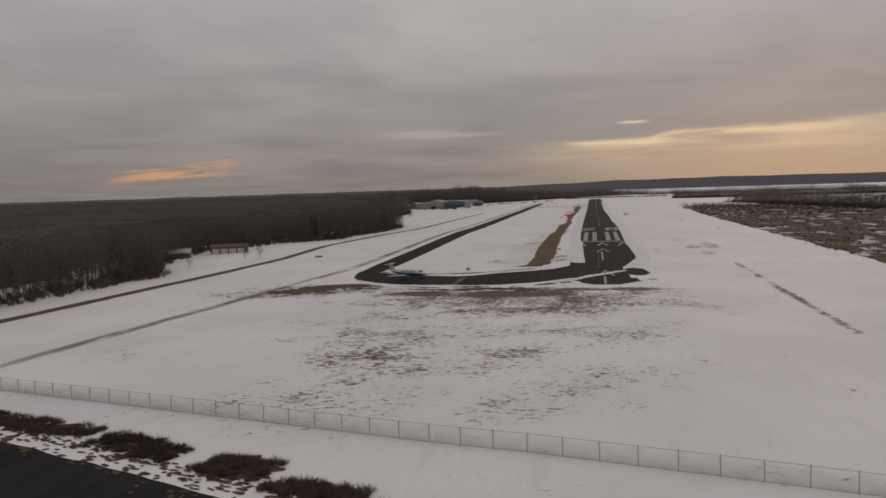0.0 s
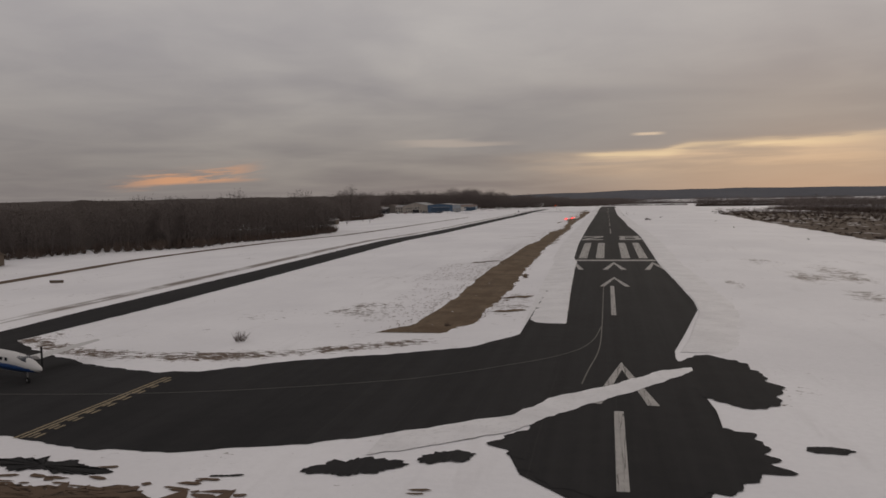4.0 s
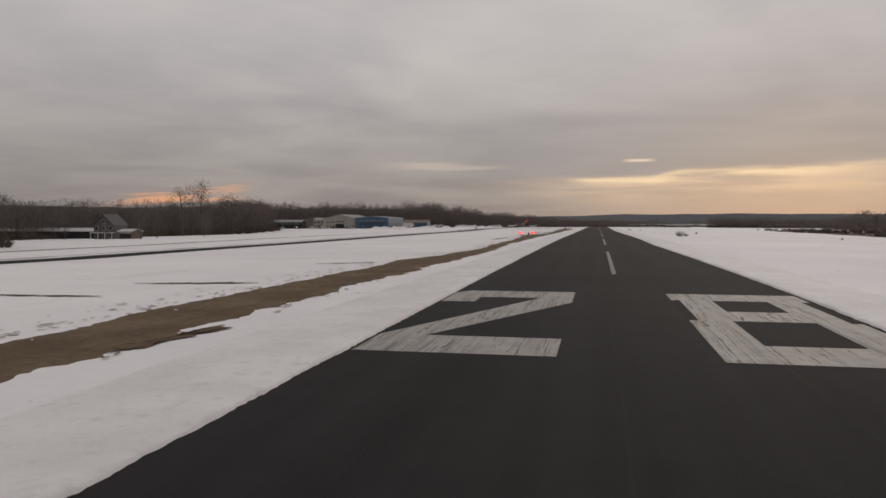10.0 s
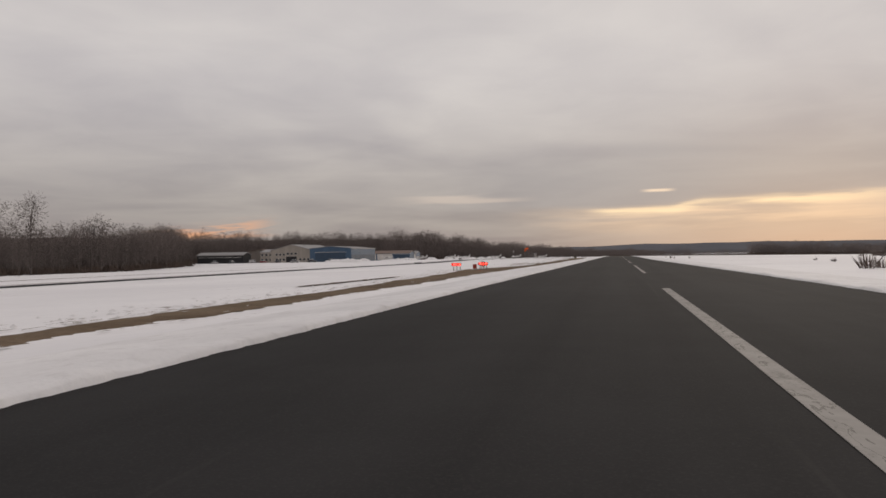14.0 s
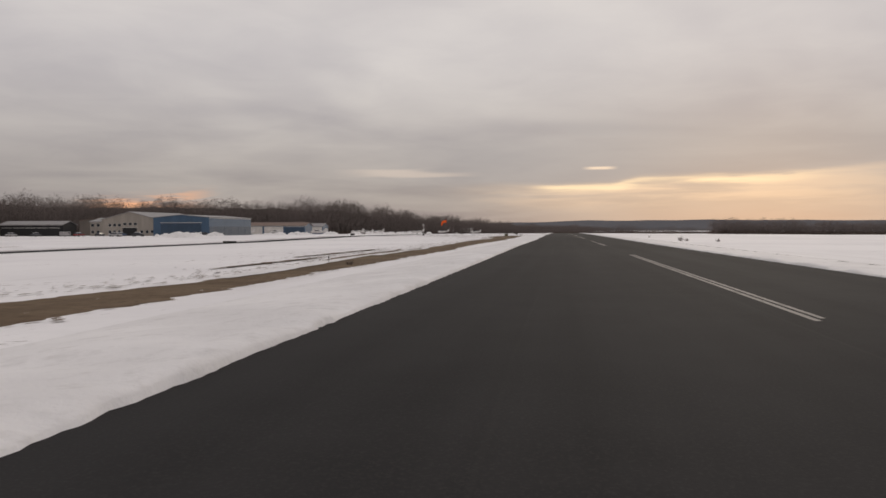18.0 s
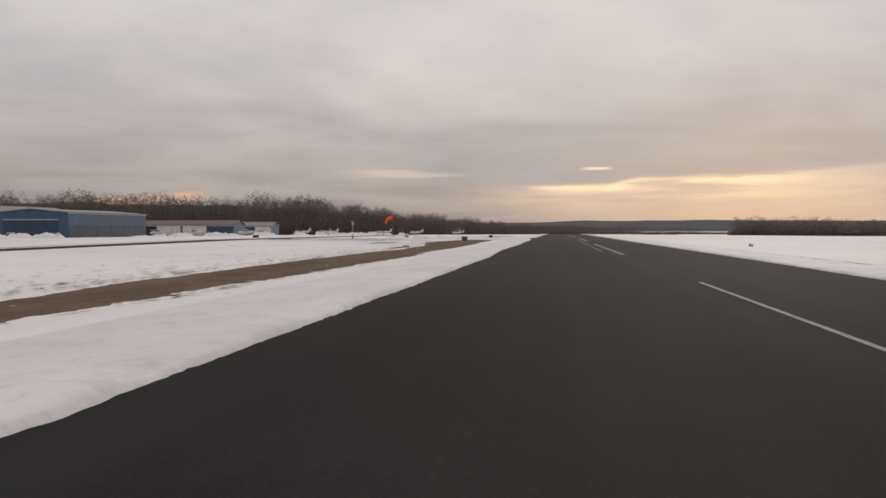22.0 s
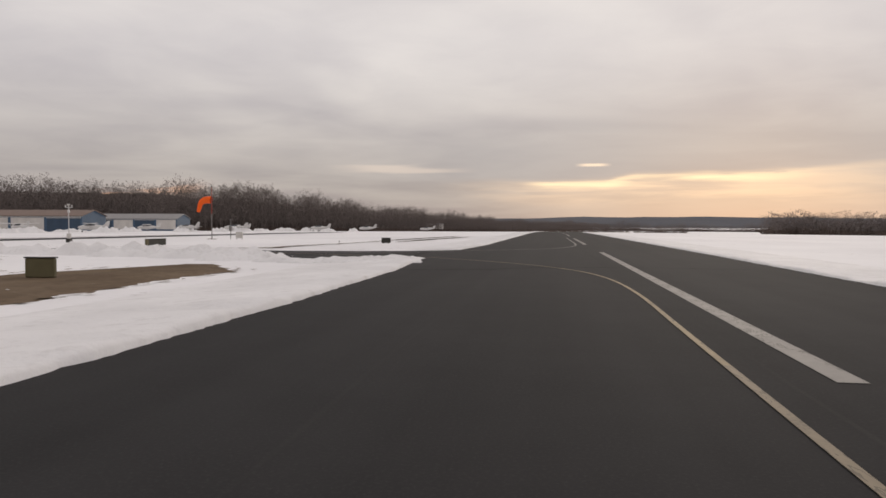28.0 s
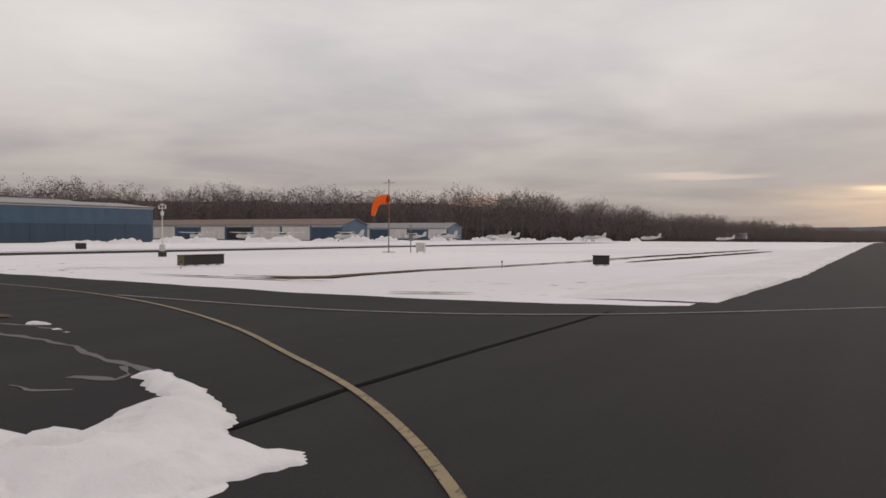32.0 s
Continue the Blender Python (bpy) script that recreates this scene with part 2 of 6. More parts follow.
def clean_snow_material():
    m, t, b = material("ploughed_snow")
    p = world_pos(t)
    a, c, e = noise_node(t, p, 0.3, 4.0), noise_node(t, p, 2.5, 5.0, 0.65), noise_node(t, p, 12.0, 3.0)
    col = mix(t, smooth(t, a, 0.3, 0.7), (0.73, 0.715, 0.72), (0.83, 0.815, 0.82))
    col = mix(t, math_node(t, "MULTIPLY", smooth(t, c, 0.5, 0.75), 0.4), col, (0.52, 0.50, 0.49))
    blotch = noise_node(t, p, 0.9, 3.0, 0.6, 0.8)
    col = mix(t, math_node(t, "MULTIPLY", smooth(t, blotch, 0.58, 0.72), 0.3), col, (0.56, 0.545, 0.54))
    t.links.new(col, b.inputs["Base Color"])
    b.inputs["Roughness"].default_value, b.inputs["Specular IOR Level"].default_value = 0.7, 0.15
    bump(t, b, math_node(t, "ADD", c, math_node(t, "MULTIPLY", e, 0.3)), 0.6, 0.08)
    return m


def asphalt_material():
    m, t, b = material("worn_asphalt")
    p = world_pos(t)
    lane = noise_node(t, stretch(t, p, 0.55, 0.012, 0.1), 1.0, 4.0, 0.6)
    big = noise_node(t, p, 0.05, 4.0, 0.6)
    mid = noise_node(t, p, 0.8, 5.0, 0.65)
    grit = noise_node(t, p, 30.0, 3.0, 0.7)
    k = math_node(t, "ADD", math_node(t, "MULTIPLY", lane, 0.5), math_node(t, "MULTIPLY", big, 0.3))
    k = math_node(t, "ADD", k, math_node(t, "MULTIPLY", mid, 0.2))
    col = mix(t, smooth(t, k, 0.3, 0.7), (0.0184, 0.0180, 0.0188), (0.0346, 0.0336, 0.0345))
    col = mix(t, math_node(t, "MULTIPLY", smooth(t, grit, 0.45, 0.8), 0.35), col, (0.07, 0.066, 0.064))
    sep = node(t, "ShaderNodeSeparateXYZ", {0: p})
    # pavement round the exit made paler: windscreen glare put into the colour
    col = mix(t, math_node(t, "MULTIPLY", smooth(t, sep.outputs[1], 425.0, 478.0), 0.22), col, (0.075, 0.073, 0.076))
    # sealed joints and cracks
    wob = math_node(t, "MULTIPLY", math_node(t, "SUBTRACT", noise_node(t, stretch(t, p, 1, 0.25, 1), 0.3, 4.0), 0.5), 0.5)
    lanes = math_node(t, "PINGPONG", math_node(t, "ADD", math_node(t, "ADD", sep.outputs[0], 0.6), wob), 2.2)
    seam = math_node(t, "SUBTRACT", 1.0, smooth(t, lanes, 0.012, 0.045))
    col = mix(t, math_node(t, "MULTIPLY", seam, math_node(t, "MULTIPLY", smooth(t, big, 0.42, 0.6), 0.4)), col, (0.05, 0.048, 0.046))
    t.links.new(col, b.inputs["Base Color"])
    b.inputs["Roughness"].default_value, b.inputs["Specular IOR Level"].default_value = 0.92, 0.09
    bump(t, b, grit, 0.12, 0.004)
    return m


def paint_material(name, color, wear=0.5, along_y=0.04):
    m, t, b = material(name)
    p = world_pos(t)
    crack = noise_node(t, stretch(t, p, 1.9, along_y, 1.0), 1.0, 5.0, 0.68, 0.5)
    mid = noise_node(t, p, 1.3, 5.0, 0.7)
    grit = noise_node(t, p, 26.0, 3.0, 0.7)
    col = mix(t, smooth(t, mid, 0.3, 0.7), [c * 0.78 for c in color], color)
    k = math_node(t, "ADD", math_node(t, "MULTIPLY", crack, 0.7), math_node(t, "MULTIPLY", grit, 0.3))
    col = mix(t, math_node(t, "MULTIPLY", smooth(t, k, 0.52, 0.66), wear), col, (0.05, 0.047, 0.045))
    line = math_node(t, "SUBTRACT", 1.0, smooth(t, math_node(t, "ABSOLUTE", math_node(t, "SUBTRACT", crack, 0.47)), 0.006, 0.014))
    col = mix(t, math_node(t, "MULTIPLY", line, wear), col, (0.04, 0.037, 0.035))
    t.links.new(col, b.inputs["Base Color"])
    b.inputs["Roughness"].default_value, b.inputs["Specular IOR Level"].default_value = 0.7, 0.25
    bump(t, b, grit, 0.4, 0.004)
    return m


def grass_material():
    m, t, b = material("dead_grass")
    p = world_pos(t)
    a, c = noise_node(t, p, 0.25, 4.0, 0.6), noise_node(t, p, 3.0, 5.0, 0.7)
    col = mix(t, smooth(t, a, 0.3, 0.7), (0.135, 0.097, 0.066), (0.20, 0.15, 0.105))
    col = mix(t, math_node(t, "MULTIPLY", smooth(t, c, 0.4, 0.8), 0.6), col, (0.075, 0.052, 0.033))
    t.links.new(col, b.inputs["Base Color"])
    fleck = noise_node(t, stretch(t, p, 1.0, 0.6, 1.0), 2.2, 5.0, 0.75)
    col = mix(t, math_node(t, "MULTIPLY", smooth(t, fleck, 0.68, 0.74), 0.8), col, (0.62, 0.60, 0.59))
    dull = noise_node(t, stretch(t, p, 0.5, 0.07, 1.0), 1.0, 4.0, 0.65)
    col = mix(t, math_node(t, "MULTIPLY", smooth(t, dull, 0.45, 0.7), 0.5), col, (0.105, 0.078, 0.056))
    t.links.new(col, b.inputs["Base Color"])
    b.inputs["Roughness"].default_value, b.inputs["Specular IOR Level"].default_value = 0.95, 0.05
    bump(t, b, c, 0.8, 0.06)
    return m


def bark_material(name, a, c):
    m, t, b = material(name)
    rnd = node(t, "ShaderNodeObjectInfo").outputs["Random"]
    isl = node(t, "ShaderNodeNewGeometry").outputs["Random Per Island"]
    k = math_node(t, "ADD", math_node(t, "MULTIPLY", rnd, 0.5), math_node(t, "MULTIPLY", isl, 0.5))
    t.links.new(mix(t, k, a, c), b.inputs["Base Color"])
    b.inputs["Roughness"].default_value, b.inputs["Specular IOR Level"].default_value = 0.95, 0.05
    return m


def scrub_material():
    m, t, b = material("scrubby_ground")
    p = world_pos(t)
    a, c, d = noise_node(t, stretch(t, p, 1.0, 0.5, 1.0), 0.12, 5.0, 0.65), noise_node(t, p, 1.1, 5.0, 0.7), noise_node(t, p, 0.03, 3.0)
    col = mix(t, smooth(t, c, 0.3, 0.7), (0.070, 0.052, 0.040), (0.15, 0.115, 0.09))
    k = math_node(t, "ADD", math_node(t, "MULTIPLY", a, 0.7), math_node(t, "MULTIPLY", d, 0.3))
    col = mix(t, smooth(t, k, 0.54, 0.60), col, (0.62, 0.60, 0.60))
    t.links.new(col, b.inputs["Base Color"])
    b.inputs["Roughness"].default_value, b.inputs["Specular IOR Level"].default_value = 0.95, 0.05
    bump(t, b, c, 0.8, 0.15)
    return m


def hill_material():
    m, t, b = material("hazed_wooded_hills")
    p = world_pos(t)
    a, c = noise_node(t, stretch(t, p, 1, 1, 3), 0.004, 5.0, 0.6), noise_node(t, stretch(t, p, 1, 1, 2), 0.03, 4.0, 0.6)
    # distance haze put into the colour: bare woods tinted blue-grey
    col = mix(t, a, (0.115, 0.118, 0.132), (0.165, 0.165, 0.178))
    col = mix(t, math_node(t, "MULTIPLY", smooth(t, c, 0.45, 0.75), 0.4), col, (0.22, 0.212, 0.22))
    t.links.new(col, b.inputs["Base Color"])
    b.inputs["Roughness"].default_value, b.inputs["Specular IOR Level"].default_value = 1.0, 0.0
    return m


def siding_material(name, color, pitch=0.3):
    """Ribbed metal cladding."""
    m, t, b = material(name)
    v = node(t, "ShaderNodeTexCoord").outputs["Object"]
    sep = node(t, "ShaderNodeSeparateXYZ", {0: v})
    ribs = math_node(t, "PINGPONG", math_node(t, "ADD", sep.outputs[0], sep.outputs[1]), pitch / 2)
    a = noise_node(t, stretch(t, v, 1, 1, 0.25), 0.6, 4.0)
    col = mix(t, smooth(t, a, 0.3, 0.75), [q * 0.82 for q in color], color)
    t.links.new(col, b.inputs["Base Color"])
    b.inputs["Roughness"].default_value, b.inputs["Specular IOR Level"].default_value = 0.5, 0.3
    bump(t, b, smooth(t, ribs, 0.0, pitch * 0.2), 0.7, 0.03)
    return m


M = {
    "snow": snow_material(), "bank": clean_snow_material(), "asphalt": asphalt_material(), "grass": grass_material(),
    "white_paint": paint_material("white_marking_paint", (0.43, 0.41, 0.39), 0.85),
    "line_paint": paint_material("centre_line_paint", (0.285, 0.27, 0.257), 0.6, 0.5),
    "yellow_paint": paint_material("yellow_marking_paint", (0.33, 0.262, 0.16), 0.6, 0.5),
    "bark": bark_material("winter_bark", (0.065, 0.055, 0.050), (0.120, 0.103, 0.095)),
    "brush": bark_material("dry_brush", (0.075, 0.058, 0.050), (0.17, 0.132, 0.112)),
    "tar": plain("black_joint_tar", (0.010, 0.010, 0.010), 0.95, 0.0, 0.2, 3.0, 0.05),
    "slush": plain("grey_slush", (0.13, 0.125, 0.122), 0.7, 0.0, 0.35, 2.0),
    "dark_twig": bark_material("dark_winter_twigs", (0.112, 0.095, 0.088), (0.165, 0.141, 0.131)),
    "old_yellow": paint_material("worn_yellow_paint", (0.25, 0.205, 0.145), 0.5, 0.5),
    "faded_paint": paint_material("faded_line_paint", (0.15, 0.14, 0.125), 0.6, 0.5),
    "scrub": scrub_material(),
    "trodden": plain("trodden_snow_and_grass", (0.38, 0.35, 0.335), 0.9, 0.0, 0.3, 2.0, 0.05),
    # paler copy of dark_twig for far woods: distance haze put into the colour
    "hazed_twig": bark_material("hazed_winter_twigs", (0.145, 0.123, 0.114), (0.205, 0.174, 0.163)),
    "canopy": bark_material("dark_winter_canopy", (0.075, 0.063, 0.057), (0.125, 0.105, 0.097)),
    "evergreen": bark_material("dark_evergreen", (0.014, 0.017, 0.013), (0.035, 0.038, 0.028)),
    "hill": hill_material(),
    "blue": siding_material("blue_cladding", (0.062, 0.108, 0.175)),
    "blue_dark": siding_material("dark_blue_cladding", (0.042, 0.070, 0.112)),
    "cream": siding_material("cream_cladding", (0.34, 0.305, 0.268)),
    "tan": siding_material("tan_cladding", (0.16, 0.138, 0.122)),
    "white_wall": siding_material("white_cladding", (0.60, 0.57, 0.54)),
    "grey_wall": siding_material("grey_cladding", (0.085, 0.083, 0.082)),
    "roof": plain("grey_metal_roof", (0.26, 0.25, 0.25), 0.5, 0.0, 0.2, 0.5),
    "rust_roof": plain("rusty_brown_roof", (0.20, 0.145, 0.12), 0.7, 0.0, 0.25, 0.4),
    "snow_roof": plain("snow_on_roof", (0.52, 0.51, 0.515), 0.8, 0.0, 0.1, 1.0),
    # near-black for dark walls and doors; across open fronts the inner shade is painted
    "dark": plain("dark_opening", (0.018, 0.018, 0.02), 0.6),
    "glass": plain("window_glass", (0.03, 0.035, 0.045), 0.08, 0.0, 0.1, 2.0, 0.6),
    "white": plain("white_gloss_paint", (0.58, 0.565, 0.555), 0.3, 0.0, 0.06),
    "offwhite": plain("weathered_white_paint", (0.5, 0.48, 0.455), 0.55, 0.0, 0.2),
    "plane_blue": plain("blue_aircraft_paint", (0.02, 0.06, 0.19), 0.3, 0.0, 0.08),
    "tyre": plain("black_rubber", (0.02, 0.02, 0.02), 0.85),
    "steel": plain("galvanised_steel", (0.30, 0.29, 0.285), 0.5, 0.6, 0.15),
    "pole": plain("grey_pole_paint", (0.17, 0.16, 0.155), 0.6, 0.0, 0.15),
    "orange": plain("orange_fabric", (0.80, 0.115, 0.012), 0.8, 0.0, 0.12),
    "red": plain("red_box_paint", (0.36, 0.055, 0.035), 0.6, 0.0, 0.15),
    "sign_black": plain("black_sign_face", (0.028, 0.027, 0.022), 0.6, 0.0, 0.2),
    "sign_yellow": plain("faded_yellow_sign_face", (0.11, 0.095, 0.05), 0.6, 0.0, 0.25),
    "wood": plain("weathered_wood", (0.13, 0.10, 0.075), 0.85, 0.0, 0.3),
    "stone": plain("brown_earth", (0.112, 0.074, 0.049), 0.95, 0.0, 0.3, 2.0),
    "car_a": plain("silver_car_paint", (0.32, 0.31, 0.31), 0.3), "car_b": plain("dark_car_paint", (0.035, 0.035, 0.04), 0.3),
    "car_c": plain("blue_car_paint", (0.04, 0.07, 0.13), 0.3), "car_d": plain("red_car_paint", (0.20, 0.03, 0.03), 0.3),
}


def lamp_material():
    m, t, b = material("red_signal_glow")
    b.inputs["Base Color"].default_value = (0.6, 0.03, 0.02, 1)
    b.inputs["Emission Color"].default_value = (1.0, 0.006, 0.004, 1)
    b.inputs["Emission Strength"].default_value = 80.0
    return m


M["lamp"] = lamp_material()

# ---- terrain ----
KNOT_Y = [-4000, -250, -150, -80, 0, 80, 160, 240, 320, 400, 480, 560, 640, 720, 800, 920, 1070, 1400, 4500]
KNOT_Z = [-1.3, -1.27, -0.76, -0.4, 0.0, 0.62, 0.82, 0.68, 0.47, 0.33, 0.08, -0.17, -0.42, -0.85, -1.5, -2.6, -4.2, -7.0, -8.0]


def ground_z(x, y):
    x, y = np.asarray(x, float), np.asarray(y, float)
    z = sum(np.interp(y + k, KNOT_Y, KNOT_Z) for k in (-30, -15, 0, 15, 30)) / 5
    inner = -np.interp(-x, [9, 16, 60, 90], [0, 0.33, 0.75, 1.15]) * np.interp(y, [-4000, -200, -90, -40, 30, 65, 120, 190, 300, 400, 480, 4000], [0.6, 0.6, 1, 0.8, 0.35, 0.35, 1.25, 1.4, 1.1, 1, 0.25, 0.25])
    outer = -np.interp(-x, [90, 205], [0, 1.55]) * np.interp(y, [-4000, -200, -90, 400, 480, 4000], [0.6, 0.6, 1, 1, 0.25, 0.25])
    left = inner + outer
    right = np.clip(x - 12, 0, 150) * -0.007
    return z + left + right


def mesh_object(name, verts, faces, mat=None, parent=None, smooth_it=False):
    me = bpy.data.meshes.new(name)
    me.from_pydata([tuple(map(float, v)) for v in verts], [], faces)
    me.update()
    if mat:
        me.materials.append(mat)
    if smooth_it:
        me.polygons.foreach_set("use_smooth", [True] * len(me.polygons))
    ob = new(name, me)
    if parent:
        ob.parent = parent
    return ob


def sheet(name, rows, mat, smooth_it=True, parent=None):
    """A surface through rows of points, all of one length."""
    n = len(rows[0])
    verts = [p for r in rows for p in r]
    faces = [(i * n + j, i * n + j + 1, (i + 1) * n + j + 1, (i + 1) * n + j) for i in range(len(rows) - 1) for j in range(n - 1)]
    return mesh_object(name, verts, faces, mat, parent, smooth_it)


def part(name, bm, mat, parent, label=""):
    me = bpy.data.meshes.new(name)
    bm.to_mesh(me)
    bm.free()
    me.materials.append(mat)
    ob = new(name, me)
    ob.parent = parent
    return tagged(ob, label)


def thing(name, m, label, category, group="", kind=""):
    ob = new(name)
    ob.empty_display_size = 0.3
    ob.matrix_world = m
    return tagged(ob, label, category, group, kind)


def box(bm, x0, x1, y0, y1, z0, z1, bevel=0.0):
    r = bmesh.ops.create_cube(bm, size=1.0)
    vs = r["verts"]
    for v in vs:
        v.co = Vector((x0 + (v.co.x + 0.5) * (x1 - x0), y0 + (v.co.y + 0.5) * (y1 - y0), z0 + (v.co.z + 0.5) * (z1 - z0)))
    if bevel:
        es = list({e for v in vs for e in v.link_edges})
        bmesh.ops.bevel(bm, geom=es, offset=bevel, segments=1, affect="EDGES", profile=0.5)
    return bm


def boxed(x0, x1, y0, y1, z0, z1, bevel=0.0):
    return box(bmesh.new(), x0, x1, y0, y1, z0, z1, bevel)


def tube(bm, a, b, r0, r1=None, sides=8):
    a, b = Vector(a), Vector(b)
    r1 = r0 if r1 is None else r1
    m = Matrix.Translation((a + b) / 2) @ (b - a).to_track_quat("Z", "Y").to_matrix().to_4x4()
    bmesh.ops.create_cone(bm, cap_ends=True, segments=sides, radius1=r0, radius2=r1, depth=(b - a).length, matrix=m)
    return bm


def tubed(a, b, r0, r1=None, sides=8):
    return tube(bmesh.new(), a, b, r0, r1, sides)


def at(x, y, turn=0.0, up=0.0):
    return pose(x, y, float(ground_z(x, y)) + up, 0, 0, turn)


def wobble(x, y, scale, amp):
    return amp * (noise.noise(Vector((x * scale, y * scale, 3.7))) + 0.5 * noise.noise(Vector((x * scale * 2.7, y * scale * 2.7, 9.1))))


# ---- ground sheet ----
def steps(stops):
    out = []
    for (a, da), (b, _) in zip(stops, stops[1:]):
        n = max(1, round((b - a) / da))
        out += [a + (b - a) * i / n for i in range(n)]
    return out + [stops[-1][0]]


GX = steps([(-4600, 400), (-1000, 80), (-300, 12), (-110, 5), (-24, 2), (12, 4), (100, 12), (400, 100), (1000, 400), (4600, 1)])
GY = steps([(-1500, 150), (-320, 8), (-130, 3), (560, 6), (1100, 40), (2000, 200), (4700, 1)])


def make_ground():
    xs = np.array(GX)
    rows = []
    for y in GY:
        z = ground_z(xs, np.full_like(xs, y))
        rows.append(list(zip(xs, np.full_like(xs, y), z)))
    ob = sheet("ground", rows, M["snow"])
    return tagged(ob, "snow-covered airfield ground with patches of dead grass", "snow", kind="structure")


ground = make_ground()


# ---- pavement ----
def strip(name, left, right, y0, y1, dy, up, mat, label, category="runway", across=5, ragged=0.0):
    """Pavement along y between two edge functions of y."""
    rows = []
    n = max(2, round((y1 - y0) / dy))
    for i in range(n + 1):
        y = y0 + (y1 - y0) * i / n
        a, b = left(y), right(y)
        if ragged:
            a, b = a + wobble(a, y, 0.8, ragged), b + wobble(b, y, 0.8, ragged)
        rows.append([(a + (b - a) * j / across, y, float(ground_z(a + (b - a) * j / across, y)) + up) for j in range(across + 1)])
    return tagged(sheet(name, rows, mat), label, category, kind="structure")


def line(points):
    xs, ys = [p[0] for p in points], [p[1] for p in points]
    return lambda v: float(np.interp(v, xs, ys))


runway = strip("runway", line([(-124.5, -3.0), (-121, -6.4), (-114, -5.6), (-106, -8), (-100, -9.6)]), line([(-124.5, 3.0), (-118, 5.0), (-110, 5.5), (-93, 4.2), (-84, 6.0), (-66, 9.4), (1066, 9.4)]), -124.5, 1066, 2.5, 0.03, M["asphalt"], "dark worn asphalt runway with faded white markings", across=8)


def polygon_strip(name, near, far, up, mat, label, category, n=90, across=6, ragged=0.35, freq=0.5):
    """A patch between two polylines that run side by side."""
    def resample(pts, k):
        pts = [Vector(p) for p in pts]
        seg = [0.0]
        for a, b in zip(pts, pts[1:]):
            seg.append(seg[-1] + (b - a).length)
        return [Vector((float(np.interp(seg[-1] * i / k, seg, [p.x for p in pts])), float(np.interp(seg[-1] * i / k, seg, [p.y for p in pts])))) for i in range(k + 1)]
    a, b = resample(near, n), resample(far, n)
    rows = []
    for p, q in zip(a, b):
        d = (q - p).normalized() if (q - p).length > 1e-6 else Vector((1, 0))
        p = p + d * wobble(p.x, p.y, freq, ragged)
        q = q + d * wobble(q.x + 40, q.y, freq, ragged)
        rows.append([(*(p.lerp(q, j / across)), float(ground_z(*p.lerp(q, j / across))) + up) for j in range(across + 1)])
    return tagged(sheet(name, rows, mat), label, category, kind="structure")


taxi_link = polygon_strip("taxiway_1", [(-64.4, -106.3), (-60.5, -110.5), (-56.4, -114.1), (-49, -118), (-42.7, -119.3), (-37.3, -119.7), (-31, -121.3), (-25.3, -120.8), (-18, -118.6), (-15.7, -117.3), (-10.5, -115.5), (-3.9, -109.3), (3.2, -98.6), (4.4, -93)],
                          [(-63, -90.4), (-57, -95), (-51.4, -98.3), (-45, -101.2), (-38, -103), (-34.2, -102.3), (-28, -97.6), (-20.2, -94.3), (-13.4, -90.9), (-5.6, -79.6), (0, -76), (5.5, -74)], 0.022, M["asphalt"],
                          "dark asphalt taxiway curving between snow", "taxiway", n=180, ragged=0.4)
taxi_long = polygon_strip("taxiway_2", [(-63, -108.5), (-66, -103), (-67.8, -97), (-68.8, -91), (-69.4, -75), (-69.6, -55), (-69.8, 0), (-70.2, 120), (-70.4, 300), (-70.4, 660)],
                          [(-58, -104), (-60, -100), (-61.5, -95), (-62.3, -90.4), (-61.6, -78), (-61.3, -60), (-61.6, 0), (-62, 120), (-62.4, 300), (-62.6, 660)], 0.026, M["asphalt"],
                          "long straight asphalt taxiway cleared of snow", "taxiway", n=330, ragged=0.3)
taxi_exit = polygon_strip("taxiway_3", [(-7.6, 478), (-8.7, 481.6), (-10.2, 481.4), (-11.3, 481.0), (-13.2, 480.4), (-14.8, 481.4), (-17.9, 483.4), (-24, 485.8), (-33, 487.5), (-62, 488)],
                          [(-7.6, 497.5), (-9.2, 495.6), (-10.4, 494.7), (-13, 494.3), (-20, 493.9), (-33, 494.8), (-62, 496)], 0.024, M["asphalt"],
                          "asphalt exit taxiway with a curved yellow line", "taxiway", n=220, ragged=0.16)
service_road = polygon_strip("road_1", [(-128, -300), (-120, -110), (-115, -40), (-117, 8), (-108, 67), (-104, 150), (-103, 250), (-101, 380)],
                             [(-124, -300), (-115.5, -110), (-111, -40), (-113.5, 8), (-104.5, 67), (-101, 150), (-100.5, 250), (-99, 380)], 0.03, M["stone"],
                             "bare brown service road beside the woods", "road", n=200, ragged=0.5)
public_road = polygon_strip("road_2", [(-170, -196), (-110, -214), (-61, -231), (-40.5, -238.2), (-30.8, -241.8), (-10, -247), (60, -260)], [(-176, -214), (-116, -232), (-64, -249), (-43, -256), (-33, -260), (-12, -265), (60, -278)], 0.04, M["asphalt"],
                            "dark public road beyond the airfield fence", "road", n=160, ragged=0.3)

